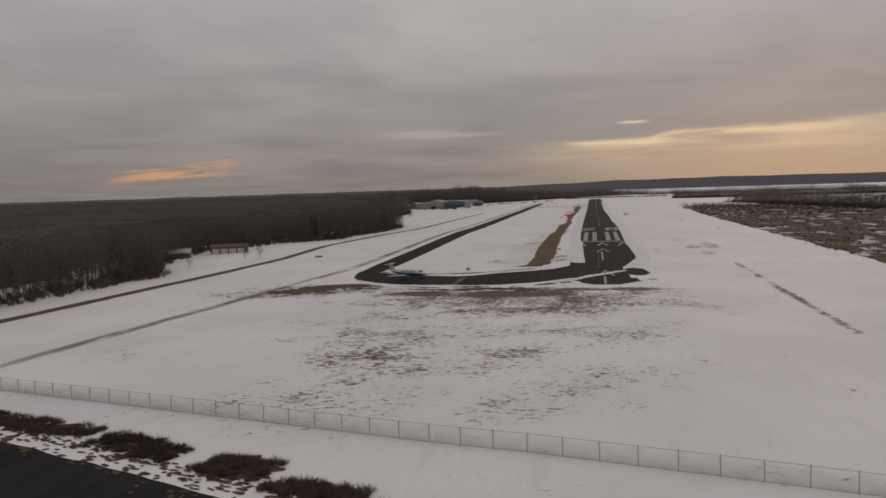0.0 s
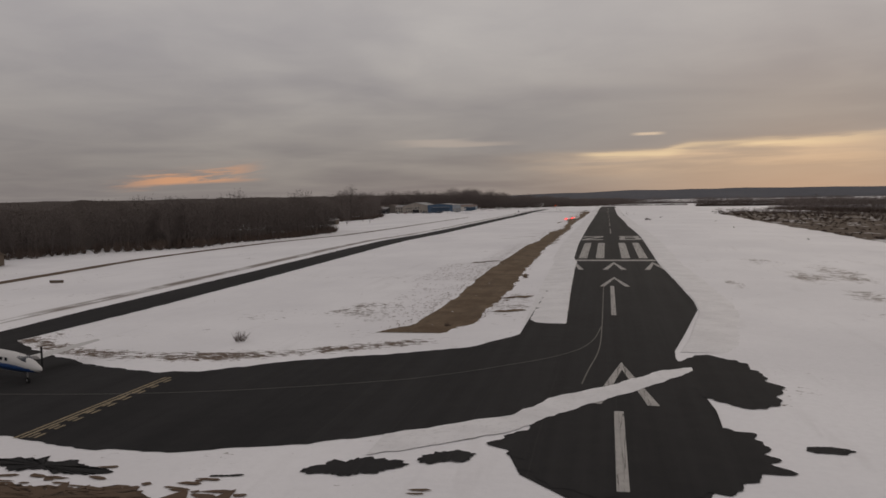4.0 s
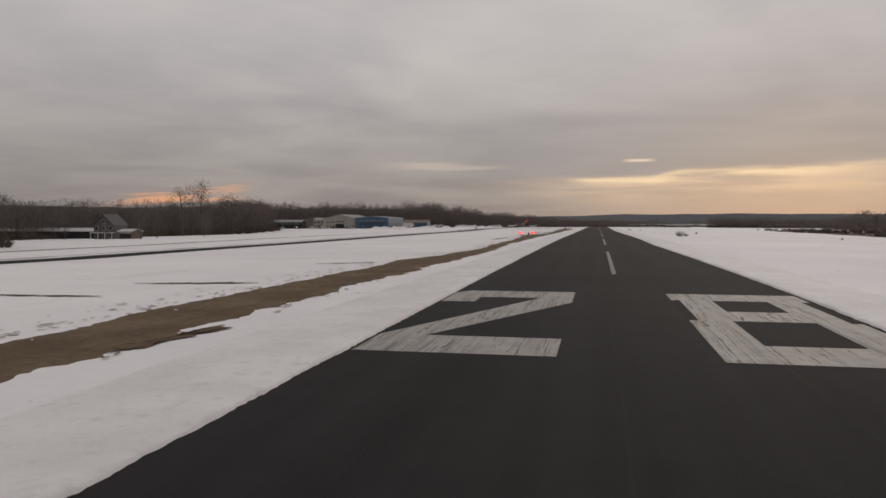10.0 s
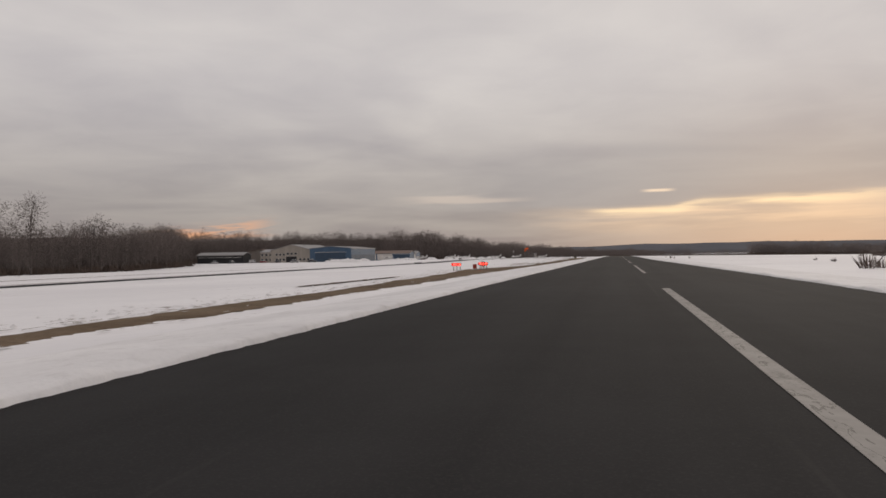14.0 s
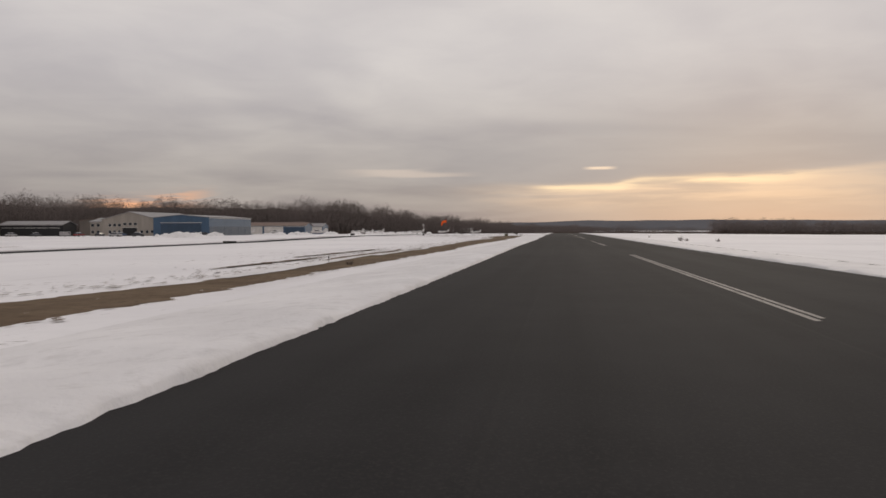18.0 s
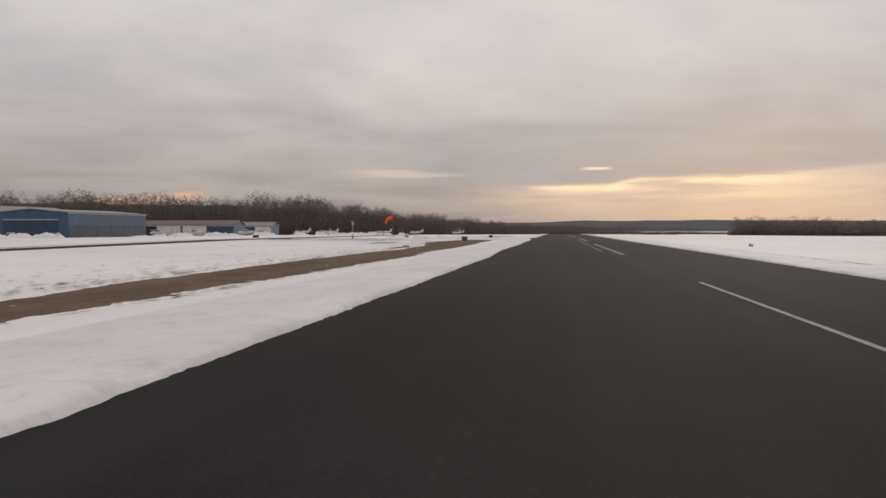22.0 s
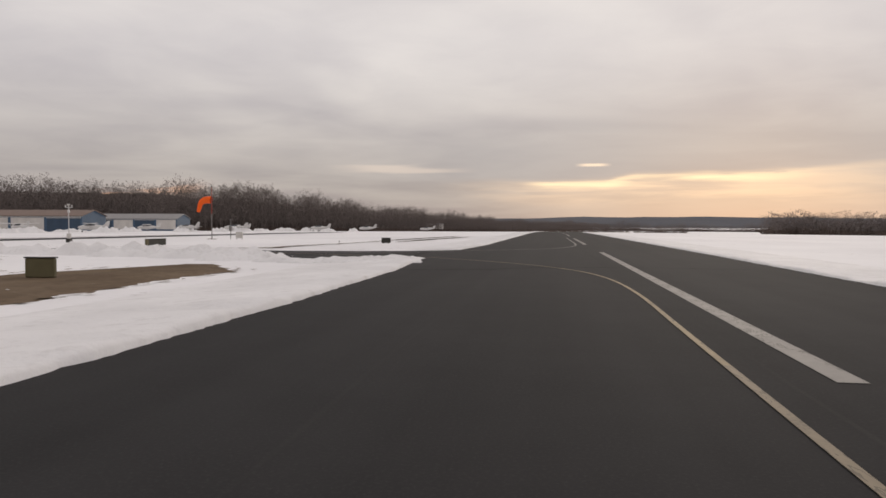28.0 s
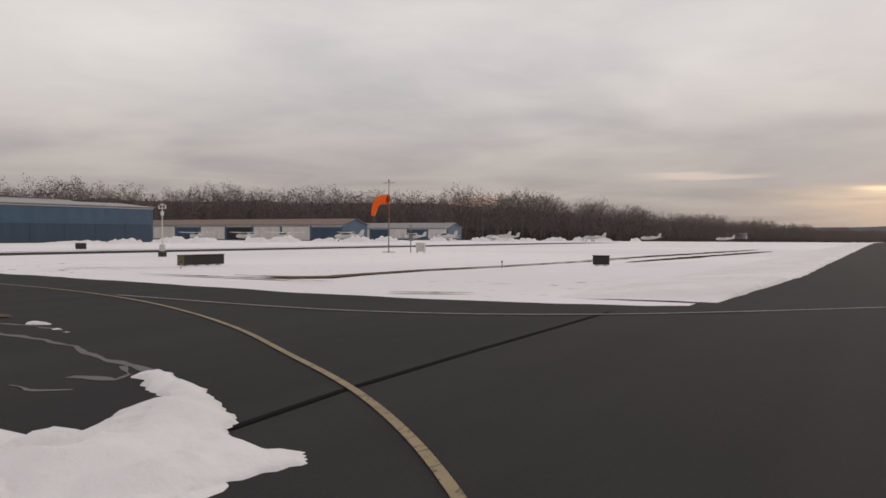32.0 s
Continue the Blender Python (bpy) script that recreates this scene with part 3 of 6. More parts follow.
# ---- snow banks along the runway ----
LEFT_EDGE = line([(-128, -3.5), (-110, -4.0), (-79, -5.4), (-50, -6.2), (-20, -6.9), (-8, -7.0), (0, -7.9), (40, -8.5), (90, -8.5), (140, -8.45), (190, -8.5), (240, -8.3), (285, -8.3), (335, -8.45), (365, -8.2), (388, -8.0), (403, -8.4), (425, -8.15), (442, -8.35), (460, -8.25), (472, -8.55), (482, -9.3), (495, -9.2), (510, -8.6), (1066, -8.8)])
RIGHT_EDGE = line([(-128, 9.0), (-93, 4.6), (-86, 6.2), (-76, 7.9), (-70, 8.9), (-62, 9.25), (-38, 8.9), (-12, 8.3), (30, 8.5), (75, 8.6), (110, 7.9), (150, 6.9), (190, 6.95), (285, 5.9), (330, 5.5), (440, 5.7), (500, 6.2), (1066, 8.0)])


def snow_bank(name, edge, side, y0, y1, dy, reach, height, label):
    offs = [0.0, 0.05, 0.14, 0.4, 1.0, 2.2, reach]
    hs = [-0.08, 0.55 * height, 0.9 * height, height, 0.95 * height, 0.7 * height, 0.0]
    rows = []
    n = round((y1 - y0) / dy)
    for i in range(n + 1):
        y = y0 + (y1 - y0) * i / n
        e = edge(y) + side * (wobble(0, y, 0.11, 0.04) + wobble(5, y, 0.7, 0.03) + wobble(9, y, 2.9, 0.05) + wobble(12, y, 7.5, 0.05))
        row = []
        for o, h in zip(offs, hs):
            x = e + side * o
            end = min(1.0, 0.1 + min(y - y0, y1 - y) / 3.0)
            lump = end + end * 0.9 * noise.noise(Vector((x * 0.9, y * 0.9, 1.0)))
            row.append((x, y, float(ground_z(x, y)) + (h if h < 0 else h * lump) + (0.033 if o < 0.01 else 0.02 if o < 5 else -0.03)))
        rows.append(row if side > 0 else row[::-1])
    return tagged(sheet(name, rows, M["bank"]), label, "snow", kind="structure")


snow_bank("snow_bank", LEFT_EDGE, -1, -79, 481.5, 0.17, 4.5, 0.12, "low ragged bank of snow along the runway edge")
snow_bank("snow_bank", LEFT_EDGE, -1, 496.2, 1060, 1.0, 5.0, 0.14, "low ragged bank of snow along the runway edge")
snow_bank("snow_bank", RIGHT_EDGE, 1, -92, 700, 0.6, 5.0, 0.12, "low ragged bank of snow along the runway edge")


# ---- runway markings ----
def rounded(pts, times=3):
    """Cut the corners of a polyline until it runs smoothly."""
    for _ in range(times):
        out = [pts[0]]
        for (ax, ay), (bx, by) in zip(pts, pts[1:]):
            out += [(ax * 0.75 + bx * 0.25, ay * 0.75 + by * 0.25), (ax * 0.25 + bx * 0.75, ay * 0.25 + by * 0.75)]
        pts = out + [pts[-1]]
    return pts


def plate(name, pts, mat, up=0.036, label=""):
    """A flat painted shape: a closed outline of ground points, cut along y so that it follows the runway."""
    verts = [(x, y, float(ground_z(x, y)) + up) for x, y in pts]
    ob = mesh_object(name, verts, [tuple(range(len(verts)))], mat, runway)
    return tagged(ob, label)


def stripe(name, x0, x1, y0, y1, mat, up=0.037, cut=5.0):
    n = max(1, round((y1 - y0) / cut))
    rows = [[(x, y0 + (y1 - y0) * i / n, float(ground_z(x, y0 + (y1 - y0) * i / n)) + up) for x in (x0, x1)] for i in range(n + 1)]
    return sheet(name, rows, mat, parent=runway)


for x0 in (-7.0, -3.5, 1.75, 5.25):
    stripe("threshold_stripe", x0, x0 + 1.75, 0.0, 46.2, M["white_paint"])
stripe("threshold_bar", -8.6, 8.6, -6.2, -3.2, M["white_paint"])


def band(name, pts, width, mat, up=0.037, parent=None, cut=2.0):
    """A painted line of a width along a polyline."""
    dense = []
    for a, b in zip(pts, pts[1:]):
        a, b = Vector(a), Vector(b)
        n = max(1, round((b - a).length / cut))
        dense += [a.lerp(b, i / n) for i in range(n)]
    dense.append(Vector(pts[-1]))
    rows = []
    for i, p in enumerate(dense):
        d = (dense[min(i + 1, len(dense) - 1)] - dense[max(i - 1, 0)]).normalized()
        s = Vector((-d.y, d.x)) * width / 2
        rows.append([(q.x, q.y, float(ground_z(q.x, q.y)) + up) for q in (p + s, p - s)])
    return sheet(name, rows, mat, parent=parent or runway)


def chevron(x, y, half, drop, w=0.95):
    for s in (-1, 1):
        plate("arrow_head", [(x, y), (x + s * half, y - drop), (x + s * (half - w), y - drop), (x, y - drop * w / half * 0.62)][::s], M["white_paint"], 0.037)


for x in (-7.35, 0.1, 7.35):
    chevron(x, -8.4, 2.1, 14.6)
chevron(-0.1, -34.6, 2.2, 12.4, 0.75)
stripe("arrow_shaft", -0.75, -0.2, -73, -46.5, M["white_paint"], 0.038)
chevron(-0.1, -96.5, 2.2, 12.4, 0.75)
band("taxi_line", rounded([(-1.7, -46), (-1.7, -84), (-1.9, -93), (-2.6, -99), (-3.0, -104)]), 0.11, M["faded_paint"], 0.039)
band("taxi_line", rounded([(-1.75, -80), (-2.6, -90), (-5.5, -95.5), (-11, -100.5), (-20, -105), (-33, -109.5), (-50, -111.5)]), 0.09, M["faded_paint"], 0.0375)

# numerals, drawn from straight bands
Y0, Y1, NW = 58.3, 76.7, 6.1
U = 3.05


def numeral_two(x):
    hgt = Y1 - Y0
    p = lambda u, v: (x + u * NW, Y0 + v * hgt)
    plate("numeral_stroke", [p(0, 0), p(1, 0), p(1, 0.17), p(0, 0.17)], M["white_paint"], 0.037, "white numeral stroke")
    plate("numeral_stroke", [p(0.0, 0.1701), p(0.26, 0.1701), p(1, 0.74), p(1, 0.83), p(0.74, 0.83)], M["white_paint"], 0.037)
    plate("numeral_stroke", [p(0.26, 0.8301), p(1, 0.8301), p(1, 1), p(0.1, 1), p(0.0, 0.94), p(0.0, 0.8301)], M["white_paint"], 0.037)
    plate("numeral_stroke", [p(0, 0.72), p(0.26, 0.72), p(0.26, 0.83), p(0, 0.83)], M["white_paint"], 0.037)


def numeral_eight(x):
    hgt = Y1 - Y0
    p = lambda u, v: (x + u * NW, Y0 + v * hgt)
    for u0, u1, v0, v1 in ((0, 1, 0, 0.16), (0, 0.26, 0.1601, 0.46), (0.74, 1, 0.1601, 0.46), (0.06, 0.94, 0.4601, 0.62), (0.06, 0.3, 0.6201, 0.84), (0.7, 0.94, 0.6201, 0.84), (0.0, 1.0, 0.8401, 1)):
        plate("numeral_stroke", [p(u0, v0), p(u1, v0), p(u1, v1), p(u0, v1)], M["white_paint"], 0.037)


numeral_two(-8.38)
numeral_eight(2.29)

# centre line
for k in range(16):
    y0 = 89.9 + 60.96 * k - (2.0 if k > 4 else 0.0)
    y1 = y0 + (34.5 if k in (3, 4) else 39.8 if k == 6 else 36.6)
    s = {5: -0.14, 6: 0.10}.get(k, 0.0)
    if y1 > 1060:
        continue
    if k == 5:
        stripe("centre_line", -0.18 + s, 0.14 + s, y1 - 9.0, y1, M["line_paint"])
        y1 -= 9.02
    if k == 2:
        stripe("centre_line", -0.14, 0.1, y0, y1, M["line_paint"])
    elif k in (3, 4, 5):
        # worn through along the middle
        stripe("centre_line", -0.18 + s, -0.055 + s, y0, y1, M["line_paint"])
        stripe("centre_line", 0.03 + s, 0.14 + s, y0 + 0.4, y0 + 15.0 if k == 4 else y1, M["line_paint"])
    else:
        stripe("centre_line", -0.18 + s, 0.14 + s, y0, y1, M["line_paint"])
# lead-off lines at the exit
EXIT_CURVE = rounded([(-1.05, 400), (-1.05, 426), (-1.0, 456), (-0.9, 464), (-1.25, 469.5), (-2.1, 473.2), (-3.6, 476.4), (-5.7, 479.4), (-8.1, 482.1), (-9.5, 483.4), (-10.8, 484.4), (-12.7, 485.6), (-15.0, 487.1), (-17.2, 488.25), (-20.2, 489.5), (-23.2, 490.4), (-26.4, 491.0), (-30, 491.4), (-62, 492)])
band("lead_off_line", [p for p in EXIT_CURVE if p[1] < 455], 0.10, M["old_yellow"], 0.040)
band("lead_off_line", [max((p for p in EXIT_CURVE if p[1] < 455), key=lambda p: p[1])] + [p for p in EXIT_CURVE if p[1] >= 455], 0.095, M["yellow_paint"], 0.040, cut=0.5)
band("lead_off_line", rounded([(-23.2, 490.6), (-17, 490.4), (-13.2, 491.0), (-10.3, 492.5), (-8.2, 494.4), (-5.8, 497.2), (-3.4, 499.5), (-1.8, 504.3), (-0.8, 511), (-0.9, 530), (-0.9, 560)]), 0.13, M["line_paint"], 0.0405, cut=0.5)


# ---- dead grass and mud patches ----
def blob(name, cx, cy, rx, ry, turn, mat, up, label, category, ragged=0.35, freq=0.35, n=140, parent=None):
    """A flat patch with an uneven, frayed outline."""
    c, s = math.cos(radians(turn)), math.sin(radians(turn))
    rings, out = 5, []
    for k in range(n):
        a = 2 * math.pi * k / n
        ux, uy = math.cos(a), math.sin(a)
        x, y = ux * rx, uy * ry
        thin = min(rx, ry)
        d = thin * ragged * (noise.noise(Vector((x * freq, y * freq * 2, cx + cy))) + 0.6 * noise.noise(Vector((x * freq * 4, y * freq * 4, cx - cy))))
        if rx > 2.5 * ry:
            y *= 0.55 + 1.3 * abs(noise.noise(Vector((x * 0.45, 1.7 if uy > 0 else 6.2, cx)))) + 0.5 * noise.noise(Vector((x * 1.9, 2.0 if uy > 0 else 7.0, cy))) + 0.45 * noise.noise(Vector((x * 5.3, 3.0 if uy > 0 else 8.0, cy)))
        out.append((x + ux * d, y + uy * d))
    verts, faces = [], []
    for r in range(1, rings + 1):
        for x, y in out:
            x, y = x * r / rings, y * r / rings
            px, py = cx + x * c - y * s, cy + x * s + y * c
            verts.append((px, py, float(ground_z(px, py)) + up))
    verts.append((cx, cy, float(ground_z(cx, cy)) + up))
    for k in range(n):
        faces.append((len(verts) - 1, k, (k + 1) % n))
        for r in range(rings - 1):
            a, b = r * n + k, r * n + (k + 1) % n
            faces.append((a, a + n, b + n, b))
    return tagged(mesh_object(name, verts, faces, mat, parent, True), label, category, kind="structure")


GRASS_L = line([(-84, -25), (-78, -21.8), (0, -22.6), (40, -22.4), (58, -20.6), (80, -20.7), (111, -21.4), (128, -19.6), (143, -17.9), (158, -18.9), (197, -19.3), (240, -21.5), (262, -24), (285, -19), (298, -18.2), (313, -21.2), (345, -19.2), (380, -20.3), (409, -20.2), (418, -19.2), (430, -19.6), (438, -20.9), (446, -22.2), (455, -23.5), (460, -22.8), (470, -21.5), (476, -18.6)])
GRASS_R = line([(-84, -18), (-78, -15.3), (-30, -15.3), (33, -16.5), (59, -15.6), (69, -15.3), (90, -15.7), (140, -14.7), (152, -15.9), (180, -16.2), (240, -16.2), (295, -15.2), (316, -14.6), (327, -14.6), (342, -15.4), (378, -14.6), (398, -14.3), (410, -14.8), (431, -14.1), (446, -14.9), (466, -14.7), (472, -14.8), (476, -17.2)])


def grass_strip():
    rows = []
    y = -84.0
    while y <= 476:
        a = GRASS_L(y) + wobble(1, y, 0.10, 0.7) + wobble(2, y, 0.7, 0.25) + wobble(3, y, 2.9, 0.16)
        b = GRASS_R(y) + wobble(4, y, 0.11, 0.6) + wobble(5, y, 0.45, 0.55) + wobble(6, y, 1.6, 0.3) + wobble(7, y, 4.5, 0.16)
        b = max(b, a + 0.25)
        rows.append([(a + (b - a) * j / 6, y, float(ground_z(a + (b - a) * j / 6, y)) + 0.045 - (0.05 if j in (0, 6) else 0)) for j in range(7)])
        y += 0.22
    return tagged(sheet("grass", rows, M["grass"]), "strip of bare tan winter grass beside the runway", "grass", kind="structure")


grass_strip()
LINE_A = [(-28.1, 499.4), (-25.6, 499.6), (-24.6, 500.7), (-24.6, 503.6), (-24.4, 507.2), (-23.3, 513.5), (-22.6, 521), (-21.5, 530)]
LINE_B = [(p[0] + w * 0.8, p[1] - w * 0.6) for p, w in zip(LINE_A, (0.2, 1.1, 1.3, 0.9, 0.7, 0.6, 0.5, 0.3))]
polygon_strip("snow_patch", [(-18.4, 288.0), (-18.8, 293.5), (-19.2, 301), (-19.4, 313), (-19.2, 322)], [(-17.6, 287.5), (-17.4, 293), (-17.9, 301), (-18.6, 312), (-19.0, 321)], 0.075, M["bank"], "thin ragged tongue of snow lying on the grass", "snow", n=70, ragged=0.2)
polygon_strip("grass", LINE_A, LINE_B, 0.05, M["grass"], "narrow frayed line of dead grass in thin snow", "grass", n=160, ragged=0.22, freq=1.1)
polygon_strip("snow_patch", [(-18.8, 315), (-19.0, 328), (-18.4, 333), (-19.0, 342)], [(-18.0, 315), (-18.2, 328), (-17.7, 333), (-18.7, 342)], 0.078, M["bank"], "thin ragged tongue of snow lying on the grass", "snow", n=60, ragged=0.16)
for pts, w in (([(-20.9, 419), (-20.6, 424), (-20.8, 428), (-21.8, 432)], 0.6), ([(-19.5, 314), (-19.8, 324), (-20.0, 329), (-20.6, 334)], 0.4), ([(-41, 463.5), (-36.7, 464.8), (-33, 469.5), (-28.5, 469.6), (-24.2, 464.7)], 1.5)):
    polygon_strip("grass", [(x - w / 2, y) for x, y in pts], [(x + w / 2, y - w * 0.3) for x, y in pts], 0.05, M["grass"], "narrow frayed line of dead grass in thin snow", "grass", n=90, ragged=0.3 * w, freq=0.9)
# patches of thin snow where grass shows: x, y, half sizes, turn
PATCHES = [(-26.5, 81, 4.2, 0.4, 10), (-30.5, 72, 3.6, 0.3, 2), (-25, 106, 3.2, 0.4, 25), (-15.3, 60, 3.0, 0.6, 82), (-15.4, 47, 2.6, 0.5, 75), (-26, -5.5, 3.6, 1.0, 42), (-14.7, -32, 3.4, 0.4, 96),
           (-13, -58, 2.2, 1.1, 20), (-12.6, -70, 1.7, 1.0, 10), (-24, 216, 12, 0.6, 88), (-22, 304, 9, 0.4, 88), (-23.5, 324, 12, 0.45, 88),
           (-29, 450, 4, 1.2, 75), (-36, 477, 7, 1.3, 8), (-49, 475, 8, 1.0, 4), (-60, 482, 7, 0.6, 4), (-25, 486, 5, 0.35, 2),
           (-37, 501, 3, 0.12, 35), (-16.7, 495.8, 1.2, 0.12, 25), (-18, 545, 22, 0.5, 86), (-21, 550, 26, 0.45, 86), (-27, 498, 5, 0.15, 2)]
for cx, cy, rx, ry, turn in PATCHES:
    blob("grass", cx, cy, rx, ry, turn, M["grass"], 0.05, "frayed patch of dead grass in thin snow", "grass", 0.85, 1.1)


def clods():
    """Small clods of snow thrown up beside the grass and the runway, and old footprints' rims."""
    rng = np.random.default_rng(77)
    ico = np.array([(1, 0, 0), (0.3, 0.9, 0), (-0.8, 0.55, 0), (-0.8, -0.6, 0), (0.35, -0.95, 0), (0.1, 0.1, 0.8)])
    tri = np.array([(0, 1, 5), (1, 2, 5), (2, 3, 5), (3, 4, 5), (4, 0, 5)])
    pieces = []
    def clod(x, y, r, h):
        a = rng.random() * 6.28
        c, s = math.cos(a), math.sin(a)
        q = ico * rng.uniform(0.7, 1.2, (6, 3)) * (r, r * 0.75, h)
        v = np.stack([x + q[:, 0] * c - q[:, 1] * s, y + q[:, 0] * s + q[:, 1] * c, float(ground_z(x, y)) + 0.02 + q[:, 2]], 1)
        pieces.append((v, tri))
    for _ in range(900):
        y = rng.choice([rng.uniform(-40, 60), rng.uniform(120, 360), rng.uniform(-80, 470)])
        clod(GRASS_L(y) - abs(rng.normal()) * 2.4 - 0.4, y, rng.uniform(0.06, 0.22), rng.uniform(0.04, 0.14))
    joined("snow_clods", pieces, M["bank"], "small clods of snow scattered beside the grass strip", "snow")


def flat_bits(name, spots, mat, label, category, up=0.052, seed=5):
    """Many small flat six-sided patches on the ground: x, y, half length along x, half length along y, turn."""
    rng = np.random.default_rng(seed)
    a = np.arange(6) * math.pi / 3
    tri = np.array([(0, 1, 2), (0, 2, 3), (0, 3, 4), (0, 4, 5)])
    pieces = []
    for x, y, rx, ry, turn in spots:
        r = rng.uniform(0.55, 1.15, 6)
        u, v = np.cos(a) * r * rx, np.sin(a) * r * ry
        c, s = math.cos(turn), math.sin(turn)
        px, py = x + u * c - v * s, y + u * s + v * c
        pieces.append((np.stack([px, py, ground_z(px, py) + up], 1), tri))
    joined(name, pieces, mat, label, category)


def trodden():
    """Old footprints, frayed edges of the grass and crumbs of snow on it."""
    rng = np.random.default_rng(91)
    spots = []
    for y0, y1, n, far in ((-78, -42, 260, 7.5), (-38, -8, 620, 10.0), (-8, 40, 300, 4.0), (40, 130, 140, 3.0)):
        for _ in range(n):
            y = rng.uniform(y0, y1)
            x = GRASS_L(y) - 0.6 - far * rng.random() ** 1.2
            spots.append((x, y, rng.uniform(0.10, 0.28), rng.uniform(0.07, 0.2), rng.uniform(-0.5, 0.9)))
    flat_bits("footprints", spots, M["trodden"], "trampled footprints in thin snow beside the grass", "footprints", 0.05, 6)
    spots = []
    for y0, y1, n in ((-82, 120, 300), (120, 270, 420), (270, 400, 800), (400, 474, 420)):
        for _ in range(n):
            y = rng.uniform(y0, y1)
            d = abs(rng.normal()) * (0.8 if y < 270 else 1.5)
            spots.append((GRASS_L(y) - d, y, rng.uniform(0.03, 0.11), rng.uniform(0.1, 0.5), rng.uniform(-0.12, 0.12)))
            if rng.random() < 0.45:
                spots.append((GRASS_R(y) + abs(rng.normal()) * 0.28, y, rng.uniform(0.04, 0.14), rng.uniform(0.08, 0.4), rng.uniform(-0.3, 0.3)))
    for _ in range(500):
        y = rng.uniform(300, 470)
        x = -21.5 - 9 * rng.random() ** 1.6
        spots.append((x, y, rng.uniform(0.03, 0.12), rng.uniform(0.1, 0.5), rng.uniform(-0.2, 0.2)))
    flat_bits("grass_tufts", spots, M["grass"], "frayed tufts of dead grass at the edge of the snow", "grass", 0.056, 7)
    spots = []
    for _ in range(130):
        y = rng.uniform(-80, 474)
        f = rng.random()
        f = f * f * 0.5 if rng.random() < 0.6 else 1 - f * f * 0.4
        x = GRASS_L(y) + (GRASS_R(y) - GRASS_L(y)) * f
        spots.append((x, y, rng.uniform(0.04, 0.16), rng.uniform(0.04, 0.3), rng.uniform(-1, 1)))
    flat_bits("snow_crumbs", spots, M["bank"], "small crumbs of snow left on the dead grass", "snow", 0.066, 8)


# dark wet pavement showing through melting snow before the runway
for cx, cy, rx, ry, turn in [(0.5, -117.2, 7.0, 6.6, 8), (7.2, -101, 3.1, 7.8, 4), (-55.8, -121.4, 3.8, 0.8, -14), (-43.4, -123.2, 5.8, 0.6, -16), (-31, -123.9, 4.6, 0.95, -4), (-14, -121.8, 2.5, 1.15, 12), (-9.4, -120.2, 1.6, 0.9, 20), (-20.2, -123.8, 0.9, 0.2, 15), (10.2, -116, 1.2, 0.5, 0)]:
    blob("wet_pavement", cx, cy, rx, ry, turn, M["asphalt"], 0.046, "dark wet pavement showing through melting snow", "pavement", 0.2 if rx > 3 else 0.5, 0.35 if rx > 3 else 1.0)
for cx, cy, rx, ry, turn in [(-65, -120, 9.0, 4.2, 8), (-71.5, -126.5, 8.0, 4.6, 12), (-57, -124.6, 4.5, 1.2, 4), (-28, -127.8, 6.4, 1.7, 4), (-20, -128.6, 5.5, 1.9, -3), (-40, -127.6, 5.0, 0.8, -5)]:
    blob("mud", cx, cy, rx, ry, turn, M["stone"], 0.046, "bare brown earth where the snow has melted", "mud", 0.5, 0.6)


def mud_crumbs():
    """Broken earth round the bare patches before the runway and along the public road."""
    rng = np.random.default_rng(37)
    spots = []
    for cx, cy, rx, ry, n in ((-68, -124, 13, 6.5, 420), (-84, -131, 9, 4, 110), (-24, -129, 11, 3.2, 260), (-46, -128.5, 12, 2.6, 160)):
        for _ in range(n):
            a, q = rng.uniform(0, 6.283), 0.55 + 0.5 * abs(rng.normal())
            spots.append((cx + rx * q * math.cos(a), cy + ry * q * math.sin(a), rng.uniform(0.2, 0.9), rng.uniform(0.08, 0.3), rng.uniform(-0.2, 0.3)))
    for x, y, turn in [(-79, -222.5, -14), (-66, -226.3, -16), (-53, -230.4, -18), (-40, -234.8, -18), (-29, -238.8, -18)]:
        c, t = math.cos(radians(turn)), math.sin(radians(turn))
        for _ in range(90):
            u, v = rng.uniform(-7.5, 7.5), -abs(rng.normal()) * 1.9
            spots.append((x + u * c - v * t, y + u * t + v * c, rng.uniform(0.2, 0.9), rng.uniform(0.1, 0.35), radians(turn) + rng.uniform(-0.3, 0.3)))
    flat_bits("mud_crumbs", spots, M["stone"], "broken brown earth showing through thin snow", "mud", 0.05, 11)


def snow_patch(pts_a, pts_b, up=0.05, n=90, ragged=0.5):
    return polygon_strip("snow_patch", pts_a, pts_b, up, M["bank"], "thin ragged tongue of snow lying on the asphalt", "snow", n=n, ragged=ragged, freq=0.6)


snow_patch([(-14, -116.5), (-9.5, -113.8), (-7.1, -112.3), (-4.6, -107.5), (-0.3, -103.3), (2.9, -99.2), (5.2, -97.6)], [(-14, -120), (-10, -118), (-6.4, -115.2), (-4.3, -111.5), (-1.2, -107.8), (1.8, -103.9), (5.2, -98.9)], 0.056, 110, 0.35)
band("arrow_shaft", [(-0.5, -123.4), (-0.5, -110.5)], 0.6, M["white_paint"], 0.0585)

# holding position marking across the connecting taxiway
for k in range(4):
    x = -36.4 + k * 0.42
    if k < 2:
        band("hold_line", [(x, -120), (x + 0.4, -104.6)], 0.2, M["yellow_paint"], 0.036)
    else:
        for j in range(9):
            a = -119.8 + j * 1.7
            band("hold_dash", [(x, a), (x + 0.03, a + 0.9)], 0.2, M["yellow_paint"], 0.036)

